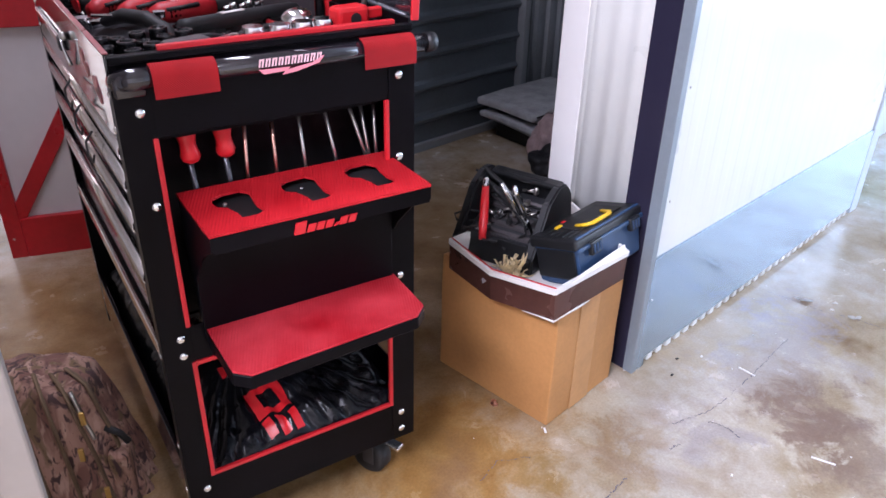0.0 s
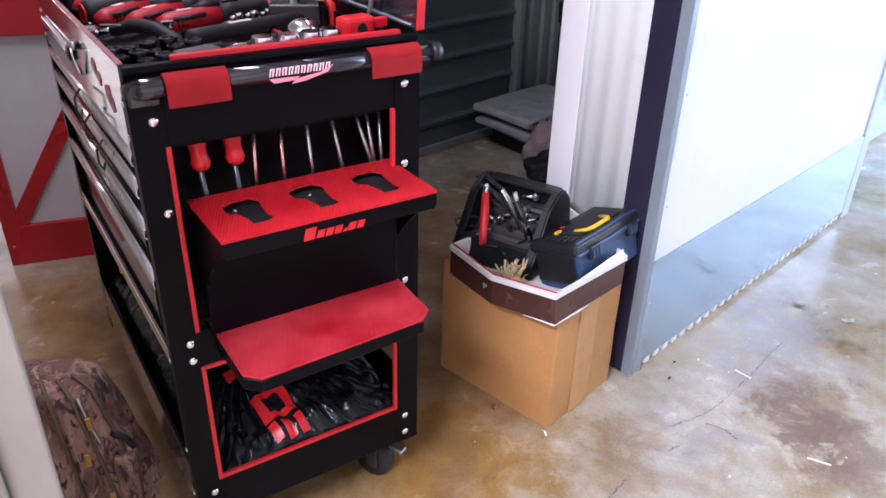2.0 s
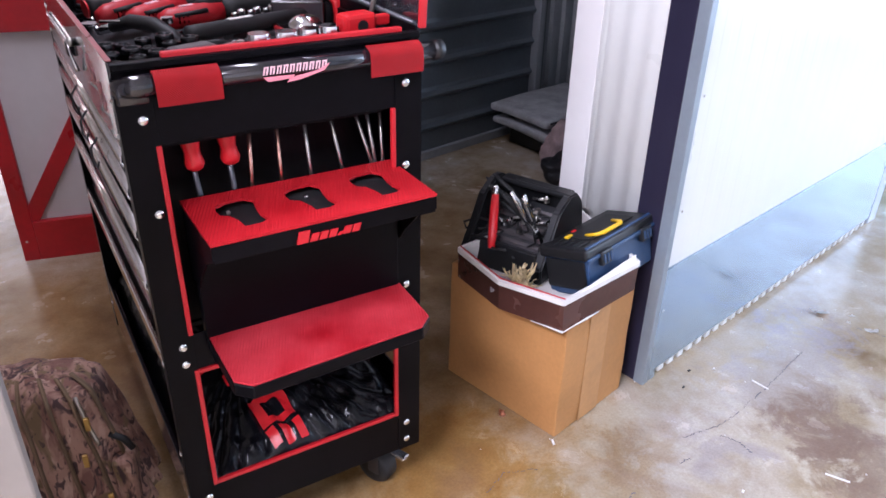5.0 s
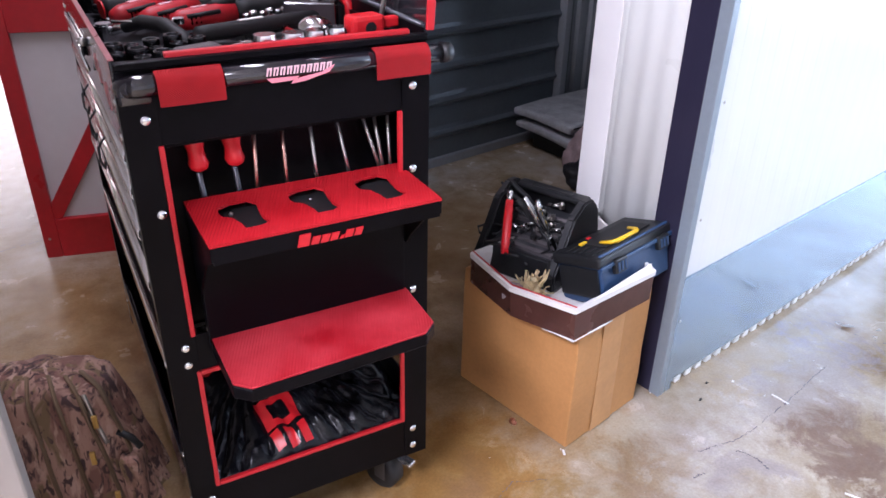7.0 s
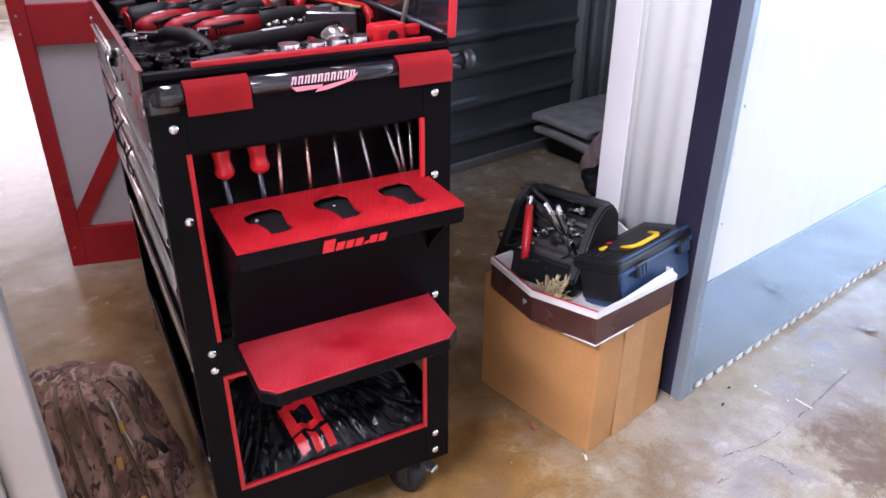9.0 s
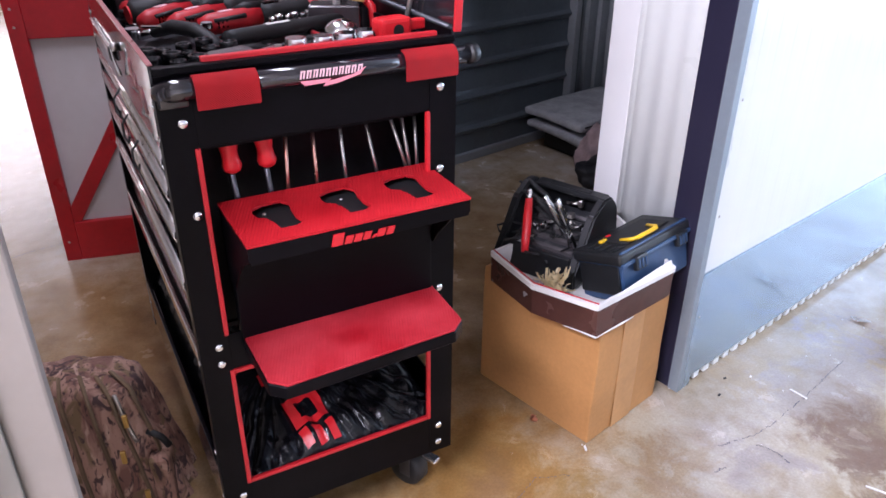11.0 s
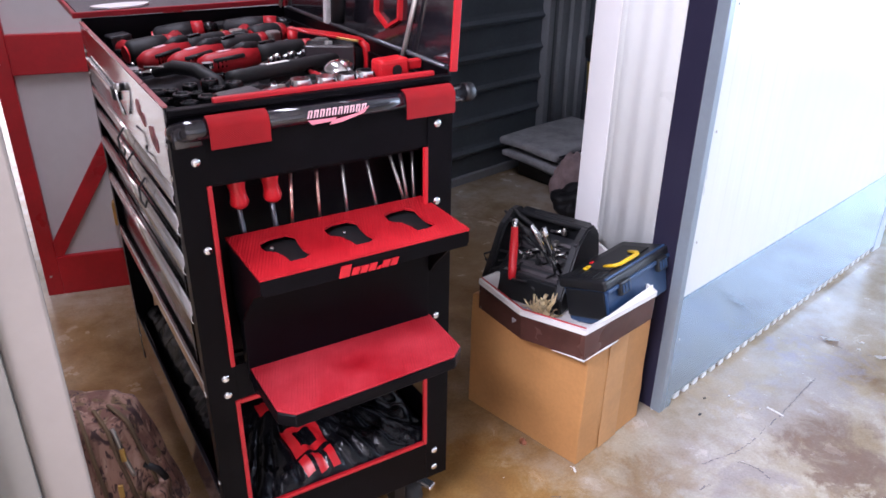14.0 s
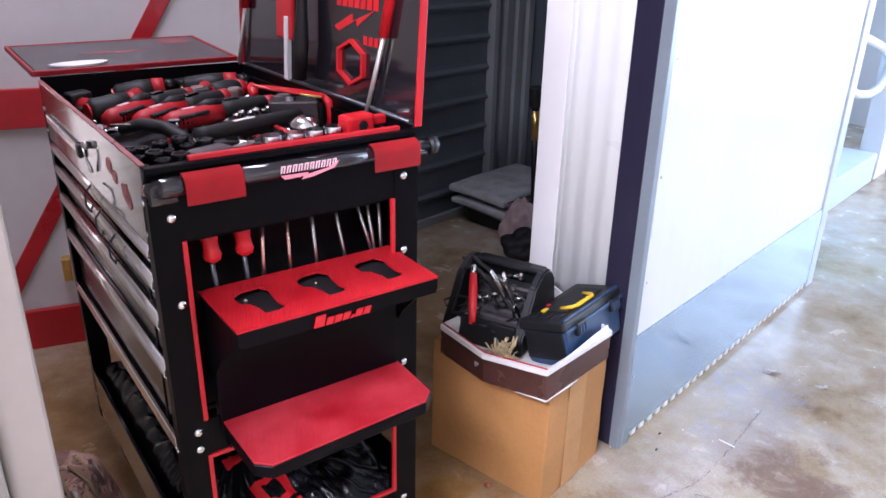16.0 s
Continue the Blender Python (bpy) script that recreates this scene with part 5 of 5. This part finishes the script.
def socket_mesh(r, h, material):
    b = bmesh.new()
    prof = [(r * 0.92, 0), (r, 0.003), (r, h - 0.003), (r * 0.93, h), (r * 0.68, h), (r * 0.64, h * 0.5)]
    rings = [[b.verts.new((x * math.cos(k * math.pi / 7), x * math.sin(k * math.pi / 7), z)) for k in range(14)] for x, z in prof]
    for a, c in zip(rings, rings[1:]):
        for k in range(14):
            b.faces.new((a[k], a[(k + 1) % 14], c[(k + 1) % 14], c[k]))
    b.faces.new(rings[-1])
    b.faces.new(rings[0][::-1])
    bmesh.ops.recalc_face_normals(b, faces=b.faces[:])
    me = bpy.data.meshes.new("socket")
    b.to_mesh(me)
    b.free()
    for p in me.polygons:
        p.use_smooth = len(p.vertices) == 4
    me.materials.append(material)
    return me


random.seed(11)
IMPACT = mat("black_oxide_steel", (0.016, 0.016, 0.018), 0.22, 0.6, vary=0.2)
sizes = [socket_mesh(r, h, IMPACT) for r, h in ((0.0105, 0.058), (0.0125, 0.064), (0.0145, 0.070), (0.0165, 0.076))]
small = [socket_mesh(r, h, STEEL) for r, h in ((0.007, 0.026), (0.0085, 0.028))]
for row in range(5):
    x = -0.010
    k = row
    while x < 0.185 - 0.012 * row:
        me = sizes[k % 4]
        ob = tagged(new("impact_socket", me), "black impact socket standing in the cart's top tray", "socket", "impact sockets")
        ob.location = (x, 0.062 + row * 0.040 + random.uniform(-0.003, 0.003), BED)
        x += 0.0345 + random.uniform(-0.002, 0.002)
        k += 1
for i in range(9):
    ob = tagged(new("chrome_socket", small[i % 2]), "small chrome socket standing in the cart's top tray", "socket", "chrome sockets")
    ob.location = (0.275 + i * 0.0185, 0.395 + i * 0.005 + 0.01 * (i % 2), BED + 0.040)
part("socket_rail", box(0.262, 0.375, BED, 0.445, 0.455, BED + 0.040, 0.002), RUBBER, cart, "socket rail")


def power_tool(m, length, style, label, s=-1):
    """A cordless tool lying on its side: motor housing, grip with rubber panel, nose, battery."""
    t = thing("power_tool", label, "power tool", m, group="cordless tools in the cart")
    L = length
    if style == "ratchet":
        part("housing", tube([(0, 0, 0), (0.02, 0, 0), (L * 0.30, 0, 0), (L * 0.44, 0, 0.002)], [0.014, 0.022, 0.025, 0.022], 14), TOOL_RED, t, "red housing", smooth=True)
        part("grip", tube([(L * 0.43, 0, 0.002), (L * 0.52, 0, 0.003), (L * 0.72, 0, 0.002), (L * 0.86, 0, 0)], [0.0235, 0.024, 0.021, 0.018], 14), RUBBER, t, "black rubber grip", smooth=True)
        for q in (0.10, 0.13, 0.16):
            part("vent", box(L * q, -0.0225, -0.008, L * q + 0.004, 0.0225, 0.012, 0.001), IMPACT, t, "dark vent slot")
        part("red_collar", tube([(L * 0.80, 0, 0), (L * 0.87, 0, 0)], [0.0205, 0.0195], 12), TOOL_RED, t, "red collar", smooth=True)
        part("neck", tube([(L * 0.85, 0, 0), (L * 0.94, 0, 0)], [0.018, 0.013], 12), DULL, t, smooth=True)
        part("head", rod((L * 0.97, 0, -0.012), (L * 0.97, 0, 0.014), 0.019, sides=16, bevel=0.003), DULL, t, "steel ratchet head")
        part("side_panel", tube([(L * 0.08, -0.022, 0.010), (L * 0.30, -0.024, 0.012)], [0.006, 0.007], 8, flat=0.7), RUBBER, t, "black inset", smooth=True)
        part("badge", box(L * 0.14, -0.006, 0.0215, L * 0.24, 0.006, 0.0240, 0.001), PINK_WHITE, t, "pale badge")
        part("top_panel", tube([(L * 0.26, 0.006, 0.018), (L * 0.34, 0.004, 0.022), (L * 0.44, 0.0, 0.020)], [0.008, 0.013, 0.012], 10), RUBBER, t, "black top panel", smooth=True)
        part("trigger", box(L * 0.46, -0.008, 0.022, L * 0.58, 0.008, 0.030, 0.003), IMPACT, t, "dark trigger")
    else:
        part("housing", tube([(0, 0, 0), (0.01, 0, 0), (L * 0.4, 0, 0), (L * 0.62, 0, 0)], [0.020, 0.029, 0.030, 0.027], 14), RUBBER, t, "black motor housing", smooth=True)
        part("collar", tube([(L * 0.60, 0, 0), (L * 0.78, 0, 0)], [0.028, 0.024], 14), TOOL_RED, t, "red gear collar", smooth=True)
        part("chuck", tube([(L * 0.78, 0, 0), (L * 0.90, 0, 0), (L, 0, 0)], [0.020, 0.019, 0.010], 12), IMPACT, t, "dark chuck", smooth=True)
        part("grip", tube([(L * 0.32, 0.02 * s, -0.004), (L * 0.28, 0.07 * s, -0.010), (L * 0.24, 0.12 * s, -0.012)], [0.022, 0.019, 0.021], 12), TOOL_RED, t, "red grip", smooth=True)
        part("battery", box(L * 0.08, min(0.165 * s, 0.118 * s), -0.034, L * 0.42, max(0.165 * s, 0.118 * s), 0.020, 0.006), PLASTIC, t, "black battery")
        part("cap", rod((-0.004, 0, 0), (0.0, 0, 0), 0.020, sides=14), BRASS if L > 0.17 else RED_PLASTIC, t, "coloured rear cap")


R = "red and black cordless ratchet lying among the tools"
power_tool(pose(0.035, 0.555, BED + 0.048, 0, -3, 28), 0.30, "ratchet", R)
power_tool(pose(0.085, 0.495, BED + 0.050, 0, -3, 24), 0.31, "ratchet", R)
power_tool(pose(0.140, 0.475, BED + 0.046, 0, -2, 9), 0.32, "ratchet", R)
D = "black and red cordless driver lying among the tools"
power_tool(pose(0.03, 0.69, BED + 0.042, 0, -4, 12), 0.16, "driver", D, 1)
power_tool(pose(0.30, 0.83, BED + 0.050, 0, -6, -22), 0.18, "driver", D)
power_tool(pose(0.33, 0.70, BED + 0.052, 0, 0, 25), 0.14, "driver", D, 1)
power_tool(pose(0.13, 0.86, BED + 0.040, 0, -8, -12), 0.16, "driver", D)
# long black torque wrench
tw = thing("torque_wrench", "long black torque wrench with a pale scale", "wrench", pose(0.150, 0.285, BED + 0.056, 0, 0, 17.5))
part("tube", tube([(0, 0, 0), (0.02, 0, 0), (0.22, 0, 0), (0.28, 0, 0)], [0.015, 0.0155, 0.0145, 0.012], 14), RUBBER, tw, "black tube", smooth=True)
part("scale", box(0.09, -0.006, 0.0135, 0.145, 0.004, 0.0158, 0.0008), PAPER, tw, "pale engraved scale")
part("head", rod((0.305, 0, -0.012), (0.305, 0, 0.014), 0.026, sides=18, bevel=0.005), STEEL, tw, "chrome ratchet head", smooth=False)
# ratchet with curved black grip and chrome head
ra = thing("ratchet", "chrome ratchet with a curved black grip", "ratchet")
part("grip", tube([(0.045, 0.46, BED + 0.045), (0.075, 0.415, BED + 0.062), (0.105, 0.355, BED + 0.064), (0.125, 0.295, BED + 0.052), (0.135, 0.262, BED + 0.03)], [0.011, 0.014, 0.015, 0.014, 0.010], 12), RUBBER, ra, "black rubber grip", smooth=True)
part("neck", tube([(0.046, 0.458, BED + 0.045), (0.030, 0.485, BED + 0.036), (0.020, 0.505, BED + 0.030)], 0.009, 10), STEEL, ra, smooth=True)
part("head", rod((0.012, 0.515, BED + 0.012), (0.012, 0.515, BED + 0.046), 0.021, sides=18, bevel=0.004), STEEL, ra, "chrome head")
w2 = thing("spanner", "chrome spanner lying among the sockets", "spanner")
part("shaft", tube([(0.02, 0.44, BED + 0.062), (0.13, 0.405, BED + 0.06)], 0.006, 8, flat=0.5), STEEL, w2, smooth=True)
part("ring", rod((0.14, 0.402, BED + 0.055), (0.14, 0.402, BED + 0.067), 0.012, sides=14), STEEL, w2)
w3 = thing("spanner", "chrome spanner lying beside the torque wrench", "spanner")
part("shaft", tube([(0.165, 0.345, BED + 0.045), (0.24, 0.36, BED + 0.045)], 0.007, 8, flat=0.5), STEEL, w3, smooth=True)
part("ring", rod((0.25, 0.362, BED + 0.039), (0.25, 0.362, BED + 0.051), 0.016, sides=14), STEEL, w3)
# tape measure, pill-shaped cutters and bit cases along the front
tp = thing("tape_measure", "grey and brown tape measure lying behind the red lip", "tape measure", pose(0.115, 0.115, BED, 0, 0, 18))
part("case", box(-0.045, -0.028, 0.0, 0.045, 0.028, 0.076, 0.016, seg=3), MAT_GREY, tp)
part("end", box(-0.052, -0.022, 0.01, -0.036, 0.022, 0.045, 0.008, seg=2), WARM, tp, "copper-toned end")
for i, (x, y) in enumerate(((0.222, 0.085), (0.270, 0.082), (0.314, 0.086), (0.356, 0.092))):
    t = thing("round_tin", "small red tin with a bright lid behind the red lip", "tin", pose(x, y, BED), group="tins along the front")
    part("body", rod((0, 0, 0), (0, 0, 0.080), 0.020, sides=18), RED_PLASTIC, t, "red body", smooth=False)
    part("lid", rod((0, 0, 0.080), (0, 0, 0.091), 0.0205, 0.0185, sides=18), STEEL, t, "bright lid")
pliers(pose(0.215, 0.17, BED + 0.055, 0, 0, -70), RUBBER, 0.15, "pliers", "black-handled pliers lying in the cart's top tray")
bc = thing("bit_case", "red plastic bit case with a black dial", "case", pose(0.405, 0.095, BED, 0, 0, 8))
part("body", box(-0.028, -0.018, 0.0, 0.040, 0.022, 0.108, 0.008), RED_PLASTIC, bc)
part("arm", box(0.040, -0.010, 0.080, 0.075, 0.006, 0.100, 0.004), RED_PLASTIC, bc)
part("dial", rod((0.008, -0.0195, 0.086), (0.008, -0.016, 0.086), 0.011, sides=14), RUBBER, bc, "black dial")
oc = thing("chrome_dome", "large chrome drive adapter among the tools", "adapter", pose(0.365, 0.235, BED))
part("dome", ball((0, 0, 0.058), 0.032, squash=(1.1, 1, 0.8), u=18, v=12), STEEL, oc, smooth=True)
part("base", rod((0, 0, 0), (0, 0, 0.05), 0.026, sides=18), DULL, oc)
og = thing("bit_organiser", "clear bit organiser with a red tilted lid", "organiser", pose(0.415, 0.395, BED, 0, 0, -28))
GLASS = mat("smoky_clear_plastic", (0.06, 0.05, 0.055), 0.12, vary=0.1, coat=0.8)
part("case", box(-0.055, -0.03, 0.0, 0.055, 0.03, 0.085, 0.005), GLASS, og, "smoky clear case")
part("lid", prism([(-0.095, -0.006), (-0.05, -0.022), (0.05, -0.020), (0.072, -0.008), (0.068, 0.016), (0.02, 0.024), (-0.06, 0.012)], 0.006, pose(0, 0, 0.100, 0, 9, 0), 0.0015), RED_PLASTIC, og, "red tapered lid")
part("lid_edge", tube([(0.066, 0.0, 0.090), (0.080, -0.004, 0.078), (0.084, -0.006, 0.050), (0.080, -0.006, 0.02)], [0.008, 0.010, 0.010, 0.008], 10), RED_PLASTIC, og, "red curved end", smooth=True)
part("lid_band", box(0.0, -0.024, 0.0985, 0.05, -0.018, 0.104, 0.001, m=pose(0, 0, 0, 0, 9, 0)), BRASS, og, "brass-coloured edge")
pg = thing("wire_stripper", "bright folding tool leaning among the sockets", "hand tool", pose(0.430, 0.455, BED + 0.03, 40, 0, 30))
part("blade", box(-0.006, -0.03, 0, 0.006, 0.03, 0.008, 0.002), STEEL, pg)
part("blade", box(0.010, -0.03, 0, 0.018, 0.03, 0.008, 0.002), STEEL, pg)
rb = thing("red_pry_bar", "red pry handle lying near the hinge side", "hand tool", pose(0.44, 0.70, BED + 0.05, 0, 0, 70))
part("handle", tube([(-0.05, 0, 0), (0.02, 0, 0.004), (0.08, 0, 0)], [0.012, 0.015, 0.011], 10), RED_PLASTIC, rb, smooth=True)
for x, y, yaw, c in ((0.24, 0.66, 30, TOOL_RED), (0.33, 0.62, 65, RUBBER), (0.10, 0.66, -20, RUBBER), (0.38, 0.56, 15, TOOL_RED), (0.19, 0.74, 50, TOOL_RED)):
    t = thing("hand_tool", "handled tool with a soft grip lying in the heap of tools" , "hand tool", pose(x, y, BED + 0.022, 0, -6, yaw), group="hand tools in the heap")
    part("grip", tube([(-0.05, 0, 0), (-0.02, 0, 0.002), (0.02, 0, 0), (0.055, 0, 0)], [0.015, 0.021, 0.019, 0.012], 12), c, t, "moulded grip", smooth=True)
    part("shaft", rod((0.05, 0, 0), (0.12, 0, 0), 0.006, sides=10), STEEL, t, smooth=True)
# loose bits between the larger tools
random.seed(23)
for k in range(58):
    x, y = random.uniform(0.02, 0.46), random.uniform(0.20, 0.84)
    yaw, ln = random.uniform(0, 180), random.uniform(0.035, 0.085)
    t = thing("loose_tool", "small loose tool lying in the heap", "hand tool", pose(x, y, BED + random.uniform(0.008, 0.045), random.uniform(-15, 15), random.uniform(-12, 12), yaw), group="loose tools in the heap")
    mt = (IMPACT, STEEL, RUBBER, TOOL_RED, IMPACT, DULL)[k % 6]
    part("shank", tube([(-ln / 2, 0, 0), (0, 0, 0.002), (ln / 2, 0, 0)], [0.006, 0.0075, 0.005], 8), mt, t, smooth=True)
    part("tip", rod((ln / 2, 0, 0), (ln / 2 + 0.016, 0, 0), 0.009, 0.007, 10), (STEEL, IMPACT)[k % 2], t)
# paper lying on the fold-out rear lid
b = bmesh.new()
pts = [(0.055 * (1 + 0.12 * math.sin(3 * a)) * math.cos(a) * 1.3, 0.028 * math.sin(a)) for a in [k * math.pi / 10 for k in range(20)]]
solid("paper_tag", prism(pts, 0.004, pose(0, 0, 0)), PAPER, "white oval paper tag lying on the rear lid", "paper", pose(0.075, CY1 + 0.045, RIM + 0.0265, 3.5, 0, 8))
